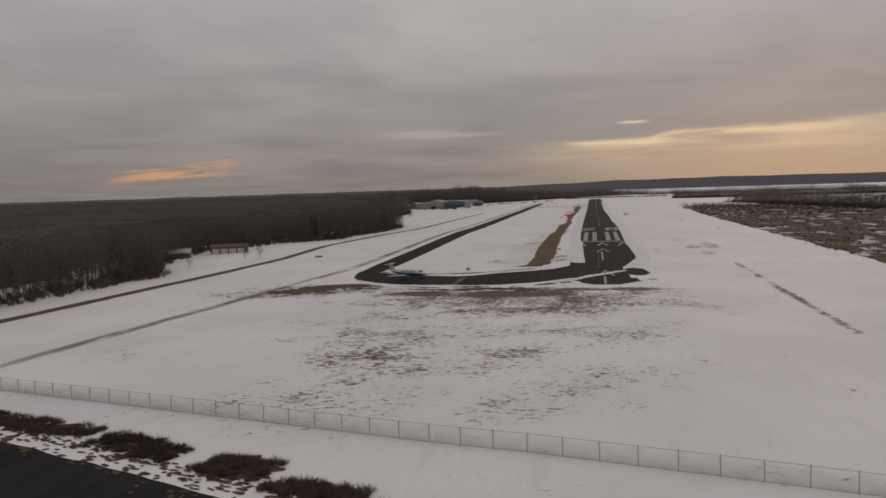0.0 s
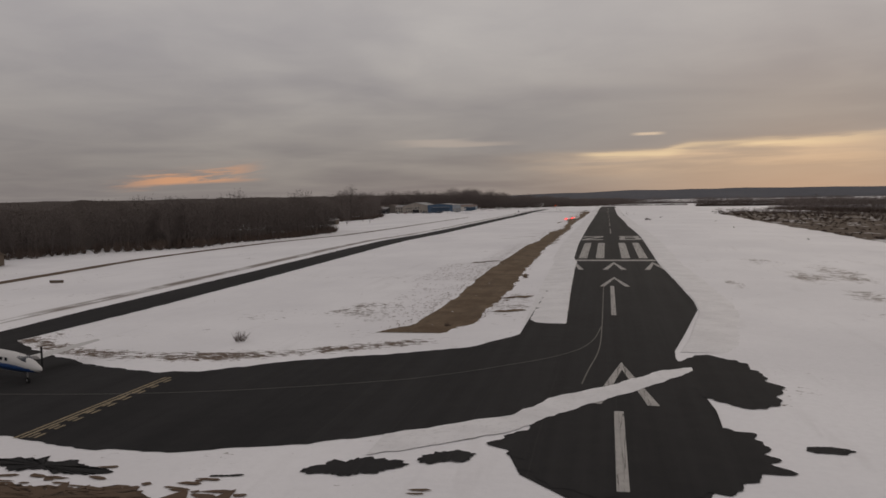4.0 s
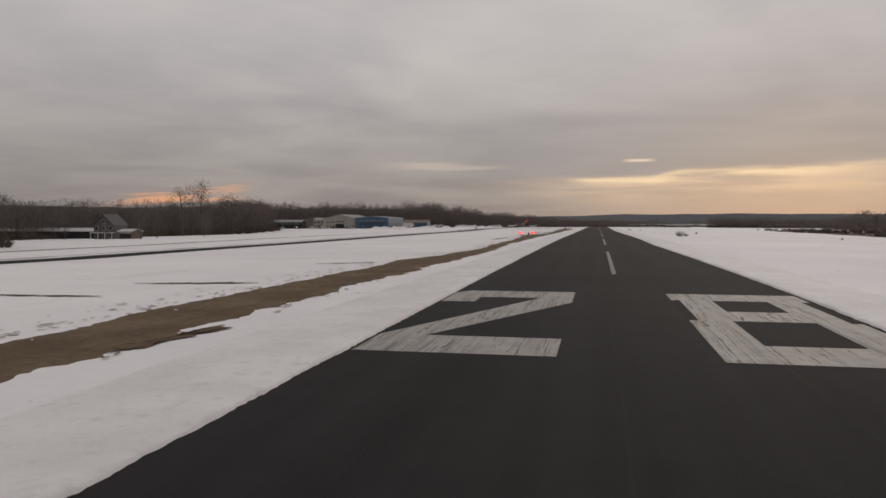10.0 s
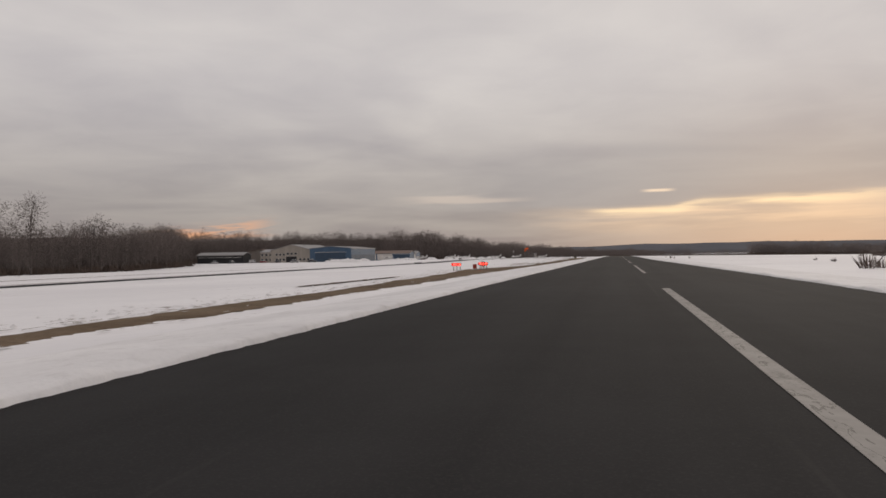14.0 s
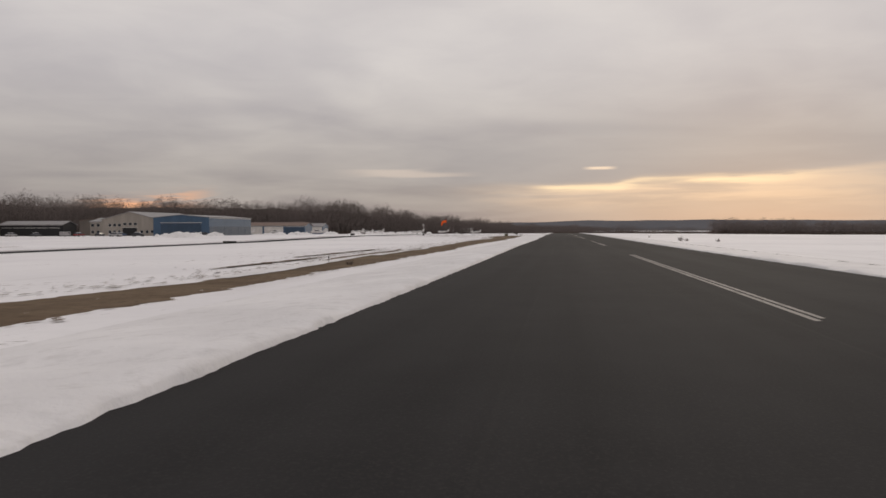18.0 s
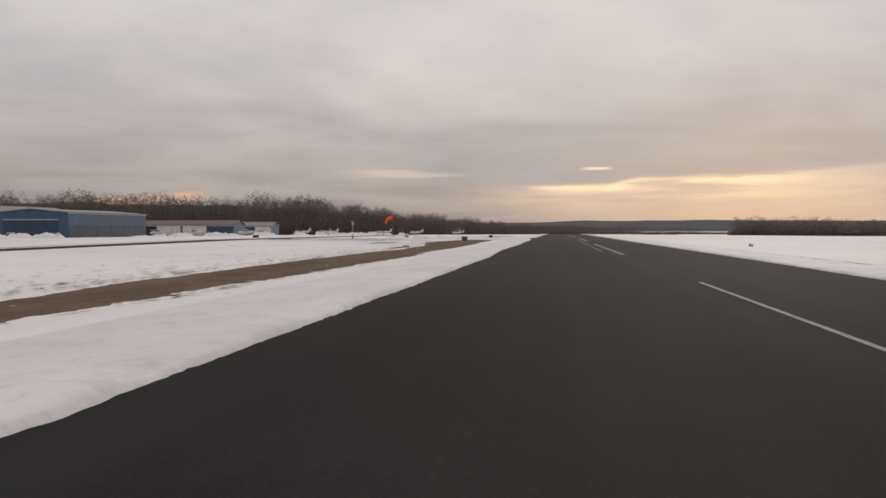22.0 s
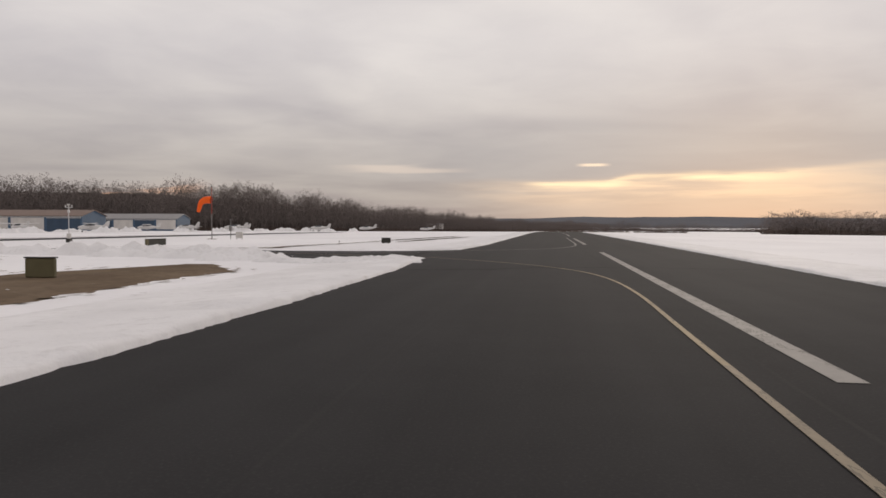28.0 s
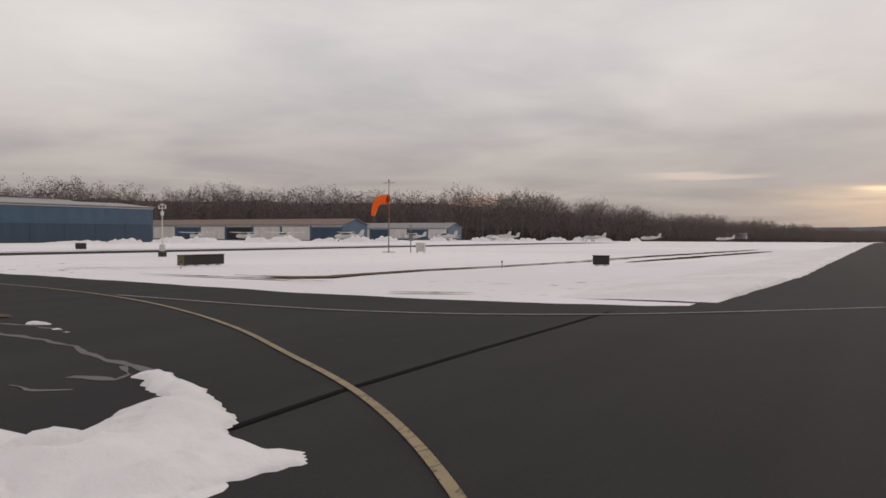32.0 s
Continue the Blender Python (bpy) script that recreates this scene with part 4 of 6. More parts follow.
# tar-sealed cracks across the pavement at the exit
for pts, w in ([[(-10.2, 481), (-10.5, 484), (-10.6, 487), (-10.7, 493)], 0.085], [[(-8.6, 472.1), (-6.9, 472.7), (-5.2, 473.0), (-4.9, 473.5), (-4.5, 474.2), (-3.1, 475.2), (-2.6, 475.1), (1, 475.6), (4.5, 475.2)], 0.09], [[(-8.3, 441), (-2, 441.6), (6.0, 441.3)], 0.05]):
    band("tar_seam", pts, w, M["tar"], 0.0365, cut=0.6)


# ---- heaped snow at the exit corner and along the ramp ----
def snow_mound(cx, cy, rx, ry, h, turn=0.0, seed=0.0, label="lumpy mound of ploughed snow", n=26, group=""):
    rows = []
    for i in range(n + 1):
        row = []
        for j in range(n + 1):
            u, v = -1 + 2 * i / n, -1 + 2 * j / n
            d = math.sqrt(u * u + v * v)
            x, y = u * rx, v * ry
            c, s = math.cos(radians(turn)), math.sin(radians(turn))
            px, py = cx + x * c - y * s, cy + x * s + y * c
            f = 1 + 0.55 * noise.noise(Vector((px * 0.9, py * 0.9, seed)))
            base = max(0.0, 1 - (d / f) ** 2) * min(1.0, 4 * (1 - max(abs(u), abs(v))))
            g = 1.0 / max(1.0, rx * 0.55)
            lump = 0.6 + 0.55 * abs(noise.noise(Vector((px * 1.3 * g, py * 1.3 * g, seed + 5)))) * 2 + 0.35 * noise.noise(Vector((px * 4 * g, py * 4 * g, seed)))
            row.append((px, py, float(ground_z(px, py)) - 0.05 + h * base ** 0.7 * lump))
        rows.append(row)
    ob = sheet("snow_mound", rows, M["bank"])
    return tagged(ob, label, "snow", group)


def snow_heap(outline, height, rim, cell, label):
    """A continuous lumpy heap of snow inside an outline, steep at its rim."""
    px, py = np.array([p[0] for p in outline]), np.array([p[1] for p in outline])
    qx, qy = np.roll(px, -1), np.roll(py, -1)
    gx, gy = np.arange(px.min() - 0.3, px.max() + 0.3, cell), np.arange(py.min() - 0.3, py.max() + 0.3, cell)
    rows = []
    for x in gx:
        row = []
        for y in gy:
            t = np.clip(((x - px) * (qx - px) + (y - py) * (qy - py)) / ((qx - px) ** 2 + (qy - py) ** 2), 0, 1)
            d = float(np.min(np.hypot(x - px - t * (qx - px), y - py - t * (qy - py))))
            with np.errstate(divide="ignore", invalid="ignore"):
                cross = ((py > y) != (qy > y)) & (x < (qx - px) * (y - py) / (qy - py) + px)
            d = d if int(np.sum(cross)) % 2 else -d
            d += 0.10 * noise.noise(Vector((x * 2.2, y * 2.2, 4))) + 0.06 * noise.noise(Vector((x * 6, y * 6, 8)))
            s = min(1.0, max(0.0, d / rim))
            lump = 0.50 + 0.45 * noise.noise(Vector((x * 0.9, y * 0.9, 1))) + 0.75 * abs(noise.noise(Vector((x * 1.9, y * 1.9, 2)))) + 0.30 * abs(noise.noise(Vector((x * 5, y * 5, 3)))) + 0.10 * noise.noise(Vector((x * 13, y * 13, 5)))
            z = height * (s ** 0.6) * lump if d > 0 else -0.12
            row.append((x, y, float(ground_z(x, y)) + 0.02 + z))
        rows.append(row)
    ob = sheet("snow_mound", rows, M["bank"])
    return tagged(ob, label, "snow", "snow mounds at the exit")


snow_heap([(-8.6, 477.5), (-9.1, 480.2), (-9.35, 481.3), (-9.3, 481.75), (-9.15, 482.0), (-9.4, 482.2), (-9.85, 482.1), (-10.12, 482.27), (-10.45, 482.6), (-10.85, 482.85), (-11.35, 483.18), (-11.82, 483.48), (-12.15, 483.5), (-12.75, 483.9), (-13.1, 483.88), (-13.05, 483.52),
           (-12.2, 483.05), (-11.6, 482.8), (-11.6, 482.3), (-11.35, 481.85), (-11.2, 481.4), (-11.9, 480.75), (-14.0, 480.0), (-15.5, 478.2), (-12, 476.5)], 0.19, 0.4, 0.06, "long lumpy tongue of ploughed snow at the taxiway corner")
for k, (cx, cy, rx, ry, h, turn) in enumerate([(-18.5, 481.4, 2.6, 1.7, 0.66, 25), (-22, 483.2, 2.6, 1.7, 0.7, 15), (-26, 484.4, 2.6, 1.7, 0.66, 12), (-30, 485.4, 3.0, 1.4, 0.66, 8), (-35, 485.8, 3.5, 1.4, 0.66, 4), (-15.6, 479.6, 1.8, 1.0, 0.28, 20)]):
    snow_mound(cx, cy, rx, ry, h, turn, k * 3.1, "lumpy mound of ploughed snow at the taxiway corner", 30, "snow mounds at the exit")


def slush(pts, width, k):
    """A faint smear of trodden slush on the asphalt."""
    ob = band("slush", pts, width, M["slush"], 0.03, cut=0.12)
    for i, v in enumerate(ob.data.vertices):
        x, y, z = v.co
        f = 0.16 * noise.noise(Vector((x * 1.1, y * 1.1, k))) + 0.10 * noise.noise(Vector((x * 2.3, y * 2.3, k + 5 * (i % 2))))
        v.co = (x, y + f, z)
    ob.parent = None
    return tagged(ob, "thin grey smear of slush on the asphalt", "slush", kind="structure")


slush([(-18.4, 484.8), (-16.6, 484.75), (-15.7, 484.55), (-14.8, 484.2), (-13.7, 483.9), (-13.0, 483.8)], 0.11, 1)
slush([(-13.7, 483.9), (-13.15, 483.55), (-13.0, 483.3), (-13.6, 483.1)], 0.09, 2)
slush([(-13.7, 482.5), (-13.3, 482.55), (-12.9, 482.7)], 0.07, 3)
slush([(-19.6, 485.5), (-18.6, 485.7), (-17.6, 485.5)], 0.07, 4)
for k, (cx, cy, rx, ry) in enumerate([(-18.75, 485.9, 0.34, 0.13), (-17.9, 485.6, 0.26, 0.11), (-17.35, 485.5, 0.30, 0.09)]):
    snow_mound(cx, cy, rx, ry, 0.12, 20, k, "small crumb of snow on the asphalt", 8, "crumbs of snow")


# ---- trees ----
def twig_tris(rng, base, tip, w):
    """A thin three-sided blade from base to tip."""
    d = tip - base
    n = np.cross(d, rng.normal(size=3))
    n = n / (np.linalg.norm(n) + 1e-9) * w
    m = np.cross(d / (np.linalg.norm(d) + 1e-9), n)
    return [base + n, base - 0.5 * n + 0.87 * m, base - 0.5 * n - 0.87 * m, tip]


def limb(verts, faces, a, b, ra, rb, sides=4):
    d = (b - a) / (np.linalg.norm(b - a) + 1e-9)
    u = np.cross(d, (0.3, 0.9, 0.1))
    u = u / (np.linalg.norm(u) + 1e-9)
    v = np.cross(d, u)
    i = len(verts)
    for p, r in ((a, ra), (b, rb)):
        for k in range(sides):
            t = 2 * math.pi * k / sides
            verts.append(p + r * (math.cos(t) * u + math.sin(t) * v))
    for k in range(sides):
        faces.append((i + k, i + (k + 1) % sides, i + sides + (k + 1) % sides, i + sides + k))


def blade(verts, faces, rng, a, b, w):
    i = len(verts)
    verts.extend(twig_tris(rng, a, b, w))
    faces.extend([(i, i + 1, i + 3), (i + 1, i + 2, i + 3), (i + 2, i, i + 3)])


def sliver(verts, faces, rng, a, b, w):
    """A twig so fine that one pointed face will do."""
    n = np.cross(b - a, rng.normal(size=3))
    n = n / (np.linalg.norm(n) + 1e-9) * w
    i = len(verts)
    verts.extend([a + n, a - n, b])
    faces.append((i, i + 1, i + 2))


def round_tree(seed, blades, wide=0.27, puffs=9, width=0.0065, short=1.0, stem=True):
    """A unit-high leafless tree whose crown is made of rounded sprays of twigs, as arrays."""
    rng = np.random.default_rng(seed)
    v, f = [], []
    if stem:
        limb(v, f, np.array([0, 0, -0.02]), np.array([0.015, 0.01, 0.72]), 0.010, 0.004, 3)
        f = [t for q in f for t in ((q[0], q[1], q[2]), (q[0], q[2], q[3]))]
    centres = []
    for k in range(puffs):
        a, h = 2.4 * k + rng.uniform(-0.4, 0.4), 0.20 + 0.66 * ((k + 0.5) / puffs) ** 0.85
        r = wide * math.sqrt(max(0.05, 1 - ((h - 0.54) / 0.46) ** 2)) * rng.uniform(0.25, 0.8)
        centres.append((np.array([math.cos(a) * r, math.sin(a) * r, h]), rng.uniform(0.105, 0.165)))
    for q, r in centres:
        sliver(v, f, rng, np.array([0, 0, max(0.06, q[2] - 0.22)]), q, 0.006)
    for k in range(blades):
        q, r = centres[k % puffs]
        d = rng.normal(size=3) + np.array([0, 0, 0.25])
        d = d / np.linalg.norm(d)
        e = d + rng.normal(size=3) * 0.45
        a = q + d * r * rng.uniform(0.1, 0.95)
        sliver(v, f, rng, a, a + e / np.linalg.norm(e) * r * rng.uniform(0.3, 0.55) * short, width * rng.uniform(0.5, 1.1))
    return np.array(v), np.array(f)


def edge_tree(seed):
    """Trunk and crown of a leafless tree, 14 m high."""
    rng = np.random.default_rng(seed)
    tv, tf = [], []
    p, r = np.array([0.0, 0.0, -0.3]), 0.2
    for k in range(6):
        q = p + np.array([rng.normal() * 0.16, rng.normal() * 0.16, 1.85])
        limb(tv, tf, p, q, r, r * 0.78, 6)
        if k > 1:
            for _ in range(2):
                a = rng.random() * 6.28
                limb(tv, tf, q, q + np.array([math.cos(a) * 1.6, math.sin(a) * 1.6, 1.5]), r * 0.4, r * 0.12, 3)
        p, r = q, r * 0.78
    v, f = round_tree(seed + 50, 1700, 0.27, 13, 0.0046, 0.5, False)
    return (tv, tf), (v * 14, [tuple(map(int, q)) for q in f])


def quick_mesh(name, verts, faces, mat):
    me = bpy.data.meshes.new(name)
    me.from_pydata([tuple(v) for v in verts], [], faces)
    me.materials.append(mat)
    me.update()
    return me


TREES = []
for k in range(6):
    trunk, crown = edge_tree(100 + k)
    TREES.append((quick_mesh("trunk", *trunk, M["bark"]), quick_mesh("crown", *crown, M["dark_twig"])))


FAR_TREES = []
for k in range(3):
    v, f = round_tree(190 + k, 420, 0.3, 10, 0.011, 1.0, False)
    FAR_TREES.append((TREES[k][0], quick_mesh("crown", v * 14, [tuple(map(int, q)) for q in f], M["dark_twig"])))


def plant(k, x, y, scale, label="bare winter tree with grey-brown twigs", group="trees at the edge of the woods"):
    tree = thing("tree", at(x, y, random.random() * 360), label, "tree", group)
    tree.scale = (scale * random.uniform(0.9, 1.15), scale * random.uniform(0.9, 1.15), scale)
    for name, me in zip(("trunk", "crown"), (FAR_TREES[k % 3] if y > 420 and x > 0 else TREES[k % 6])):
        p = new(name, me)
        p.parent = tree
    return tree


WOODS = [(-160, -420), (-140, -260), (-136, -130), (-133, -86), (-146, -68), (-158, -42), (-166, -4), (-146, 28), (-122, 45), (-119, 90), (-119, 150), (-130, 180), (-185, 215), (-205, 250), (-210, 300), (-190, 330), (-182, 380), (-182, 420), (-190, 455), (-217, 487), (-246, 535), (-255, 560), (-255, 660), (-240, 740), (-205, 800), (-165, 950), (-125, 1100), (-65, 1400), (100, 1750)]


def along(poly, step):
    out = []
    carry = 0.0
    for a, b in zip(poly, poly[1:]):
        a, b = Vector(a), Vector(b)
        n = (b - a).length
        s = carry
        while s < n:
            out.append((a + (b - a) * s / n, (b - a).normalized()))
            s += step
        carry = s - n
    return out


def top_height(y):
    return float(np.interp(y, [-400, 160, 230, 330, 400, 480, 560, 680, 760, 880, 1000, 1100, 1400, 1750], [17.0, 17.4, 17.8, 18.5, 19, 20, 22.5, 24, 27, 31.5, 27, 24, 18.5, 14]))


for i, (p, d) in enumerate(along(WOODS[:-5], 8.5)):
    out = Vector((-d.y, d.x))
    q = p + out * random.uniform(-1, 5)
    plant(i, q.x, q.y, top_height(q.y) / 14 * (random.uniform(0.62, 0.95) if q.y < 180 else random.uniform(0.45, 0.72)))


def joined(name, pieces, mat, label, category):
    """One mesh from numpy arrays of vertices and triangles."""
    vs, fs, n = [], [], 0
    for v, f in pieces:
        vs.append(v)
        fs.append(f + n)
        n += len(v)
    v, f = np.concatenate(vs).astype(np.float32), np.concatenate(fs).astype(np.int32)
    me = bpy.data.meshes.new(name)
    me.vertices.add(len(v))
    me.vertices.foreach_set("co", v.ravel())
    me.loops.add(f.size)
    me.loops.foreach_set("vertex_index", f.ravel())
    me.polygons.add(len(f))
    me.polygons.foreach_set("loop_start", np.arange(0, f.size, 3, dtype=np.int32))
    me.update(calc_edges=True)
    me.materials.append(mat)
    return tagged(new(name, me), label, category, kind="stuff")


clods()
trodden()
mud_crumbs()
def shrub(seed):
    """A unit-high tangle of stems fanning out of the ground, as arrays."""
    rng = np.random.default_rng(seed)
    v, f = [], []
    for _ in range(74):
        a, lean = rng.random() * 2 * math.pi, rng.random() ** 0.7
        foot = np.array([math.cos(a) * 0.25 * rng.random(), math.sin(a) * 0.25 * rng.random(), -0.03])
        tip = np.array([math.cos(a) * 0.62 * lean, math.sin(a) * 0.62 * lean, rng.uniform(0.35, 1.0) * (1 - 0.35 * lean)])
        sliver(v, f, rng, foot + (tip - foot) * rng.uniform(0.0, 0.5), tip, 0.024 * rng.uniform(0.5, 1.1))
    return np.array(v), np.array(f)


CHEAP = [round_tree(500 + k, 600, 0.30, 11, 0.0066, 0.55) for k in range(8)]
FINE = [round_tree(540 + k, 860, 0.31, 12, 0.0060, 0.48) for k in range(10)]
LIGHT = [round_tree(580 + k, 100, 0.32, 8, 0.013, 0.7) for k in range(6)]
MEDIUM = [round_tree(620 + k, 260, 0.34, 9, 0.011, 0.6) for k in range(6)]
SHRUB = [shrub(700 + k) for k in range(5)]


def scatter(templates, spots, rng):
    out = []
    for x, y, h, w in spots:
        v, f = templates[int(rng.integers(len(templates)))]
        a = rng.random() * 2 * math.pi
        c, s = math.cos(a), math.sin(a)
        q = np.empty_like(v)
        q[:, 0] = x + (v[:, 0] * c - v[:, 1] * s) * w
        q[:, 1] = y + (v[:, 0] * s + v[:, 1] * c) * w
        q[:, 2] = float(ground_z(x, y)) + v[:, 2] * h
        out.append((q, f))
    return out


def woods():
    rng = np.random.default_rng(11)
    near, far, near_back, far_back = [], [], [], []
    for step, y0, y1 in ((4.2, -1000, 180), (5.6, 180, 3000)):
        for (p, d) in along(WOODS, step):
            if not y0 <= p.y < y1:
                continue
            out = Vector((-d.y, d.x))
            depth = 95 if p.y < 180 else 48
            t = 3.0
            while t < depth:
                q = p + out * (t + rng.uniform(-1.5, 1.5)) + d * rng.uniform(-2, 2)
                grow = float(np.interp(t, [0, 6, 15, 30, 100], [0.86, 1.0, 1.04, 0.84, 0.84]))
                if q.y < 180:
                    grow *= float(np.interp(t, [20, 90], [0.98, 1.02]))
                h = top_height(q.y) * grow * rng.uniform(0.78, 1.0) * (1 + 0.22 * noise.noise(Vector((q.x * 0.03, q.y * 0.03, 0)))) * (1.1 if t < 15 and rng.random() < 0.06 else 1.0)
                ((near if t < 17 else near_back) if p.y < 180 else (far if t < 15 else far_back)).append((q.x, q.y, h, h * rng.uniform(0.8, 1.15)))
                t += float(np.interp(t, [0, 25, 95], [4.0, 5.5, 8.0]))
    joined("woods", scatter(CHEAP, near, rng), M["dark_twig"], "dense dark leafless woods beside the service road", "woods")
    joined("woods", scatter(FINE, far, rng), M["hazed_twig"], "dense leafless winter woods of grey-brown trees", "woods")
    joined("woods", scatter(LIGHT, near_back + far_back, rng), M["dark_twig"], "dark leafless trees deeper in the woods", "woods")
    # undergrowth at the foot of the trees
    spots = []
    for (p, d) in along(WOODS, 2.8):
        out = Vector((-d.y, d.x))
        for t in (0.5, 3.0, 6.0, 9.0, 13.0):
            q = p + out * (t + rng.uniform(-2.2, 2.2))
            h = rng.uniform(1.6, 4.6)
            spots.append((q.x, q.y, h, h * rng.uniform(0.7, 1.3)))
    joined("undergrowth", scatter(SHRUB, spots, rng), M["brush"], "tangled brown undergrowth at the foot of the trees", "undergrowth")


woods()


def canopy():
    """The tops of the woods farther back, as uneven clumps."""
    rng = np.random.default_rng(5)
    xs = np.concatenate([np.arange(-2600, -600, 60), np.linspace(-600, -170, 32)])
    ys = np.concatenate([np.arange(-700, 1500, 14), np.arange(1500, 3200, 80)])
    front = lambda y: float(np.interp(y, [p[1] for p in WOODS], [p[0] for p in WOODS]))
    rows = []
    for y in ys:
        # sheet added close behind the front rows as dark backing: trunk gaps read shaded
        fx = front(y) - (26 if y > 190 else 34)
        row = []
        for x in xs:
            x2 = x if x <= -600 else -600 + (x + 600) / 430 * (fx + 600)
            h = top_height(min(y, 1700)) * 0.84
            h = min(h, 13.5) if y < 180 else h * 0.80
            h = h + 2.2 * noise.noise(Vector((x2 * 0.06, y * 0.06, 2))) + rng.uniform(-1.4, 1.4)
            back = (fx - x2)
            h = h * min(1.0, 0.02 + back / 12)
            row.append((x2 + rng.uniform(-3, 3), y + rng.uniform(-3, 3), float(ground_z(x2, y)) + h))
        rows.append(row)
    ob = sheet("far_woods", rows, M["canopy"], False)
    return tagged(ob, "dark leafless canopy of distant winter woods", "woods", kind="stuff")


canopy()


def crowns():
    """Single crowns standing out of the canopy on the near hillside."""
    rng = np.random.default_rng(31)
    spots = []
    for _ in range(2600):
        y = rng.uniform(-420, 420)
        x = float(np.interp(y, [p[1] for p in WOODS], [p[0] for p in WOODS])) - 70 - 330 * rng.random() ** 1.3
        h = min(16.5, top_height(y)) * rng.uniform(0.85, 1.06)
        spots.append((x, y, h, h * rng.uniform(0.9, 1.3)))
    joined("woods", scatter(LIGHT, spots, rng), M["dark_twig"], "dark leafless crowns of the woods farther back", "woods")


crowns()


def far_woods():
    """Belts of woods round the airfield, beyond the fields."""
    rng = np.random.default_rng(21)
    spots, remote = [], []
    for poly, h0, step, rows_n in (([(90, 1750), (350, 1650), (700, 1500), (1100, 1250), (1600, 900)], 15, 4.0, 5), ([(76, 420), (110, 440), (220, 470), (420, 520)], 3.8, 3.0, 3), ([(120, 900), (300, 880), (700, 840), (1200, 700)], 11, 2.4, 7),
                                   ([(215, 130), (182, 264), (156, 390), (135, 520)], 11, 3.6, 6), ([(150, 250), (114, 335), (96, 385), (80, 436)], 2.6, 2.4, 4), ([(180, -250), (200, 0), (210, 300)], 12, 5.0, 8), ([(-60, 1240), (60, 1300), (150, 1330)], 9, 4.0, 3)):
        for (p, d) in along(poly, step * 1.25):
            out = Vector((d.y, -d.x))
            for k in range(rows_n):
                q = p + out * (k * 5 + rng.uniform(-3, 3))
                h = h0 * rng.uniform(0.55, 1.1) * (1 + 0.4 * noise.noise(Vector((q.x * 0.02, q.y * 0.02, 5))))
                (remote if (p.y > 690 and h0 != 11) or h0 == 12 else spots).append((q.x, q.y, h, h * rng.uniform(1.1, 1.8)))
    joined("far_woods", scatter(LIGHT, remote, rng), M["hazed_twig"], "distant belts of bare trees along the horizon", "woods")
    foot = [(x + rng.uniform(-2, 2), y + rng.uniform(-3, 3), h * 0.4, h * 0.9) for x, y, h, w in spots + remote if rng.random() < 0.75]
    joined("undergrowth", scatter(SHRUB, foot, rng), M["brush"], "brown undergrowth at the foot of the far trees", "undergrowth")
    joined("far_woods", scatter(MEDIUM, spots, rng), M["hazed_twig"], "belts of bare trees beyond the snowy fields", "woods")
    spots = []
    for _ in range(2000):
        x, y = 70 + 110 * rng.random() ** 1.2, rng.uniform(-230, 405)
        x += 4 * math.sin(y * 0.05)
        h = rng.uniform(0.3, 1.1) * (1.6 if y > 180 else 1.0)
        spots.append((x, y, h, h * rng.uniform(1.0, 2.0)))
    joined("brush", scatter(SHRUB, spots, rng), M["brush"], "low brown brush and dead weeds in snow", "brush")


far_woods()
polygon_strip("scrub_ground", [(72, -260), (70, -80), (67, 60), (66, 130), (66, 240), (72, 330), (76, 405)], [(260, -260), (250, -80), (240, 60), (240, 130), (230, 240), (200, 330), (150, 425)], 0.05, M["scrub"], "brown scrubby ground with little snow", "scrub", n=160, ragged=2.0, across=24, freq=0.12)


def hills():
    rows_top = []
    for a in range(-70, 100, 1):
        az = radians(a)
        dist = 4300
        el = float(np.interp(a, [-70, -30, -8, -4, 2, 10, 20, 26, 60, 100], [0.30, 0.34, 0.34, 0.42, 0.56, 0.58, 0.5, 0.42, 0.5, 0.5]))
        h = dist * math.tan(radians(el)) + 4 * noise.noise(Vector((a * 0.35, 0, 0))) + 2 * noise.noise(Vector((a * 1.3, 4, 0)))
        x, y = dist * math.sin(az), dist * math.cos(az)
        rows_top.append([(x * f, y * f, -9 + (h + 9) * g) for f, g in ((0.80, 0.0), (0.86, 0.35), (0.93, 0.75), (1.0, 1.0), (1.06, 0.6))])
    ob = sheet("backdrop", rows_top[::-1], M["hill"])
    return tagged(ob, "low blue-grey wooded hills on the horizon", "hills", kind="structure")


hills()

# lone trees and bushes
for k, (x, y, s) in enumerate([(-137, -64, 0.36), (-123, -39, 0.50), (-130, -37, 0.42), (-196, 395, 1.35), (-205, 300, 1.0), (-152, 262, 0.75), (-150, 300, 0.7), (-165, 330, 0.8), (-186, 268, 0.62), (-194, 272, 0.7), (-203, 270, 0.6), (-168, 266, 0.5), (-212, 276, 0.65), (-160, 284, 0.7)]):
    plant(k, x, y, s, "lone bare winter tree standing in the snow", "lone trees")
for k, (x, y, s) in enumerate([(95, 262, 0.3), (120, 400, 0.6), (146, 771, 0.7), (165, 776, 0.72), (186, 785, 0.55), (262, 890, 1.1)]):
    plant(k, x, y, s, "bare tree beyond the snowy field", "trees beyond the field")


for k, (x, y, q) in enumerate([(-184, 341, 1.75), (-181, 352, 1.95), (-187, 390, 1.6)]):
    plant(k, x, y, q, "tall bare tree standing above the woods", "tall trees above the woods")


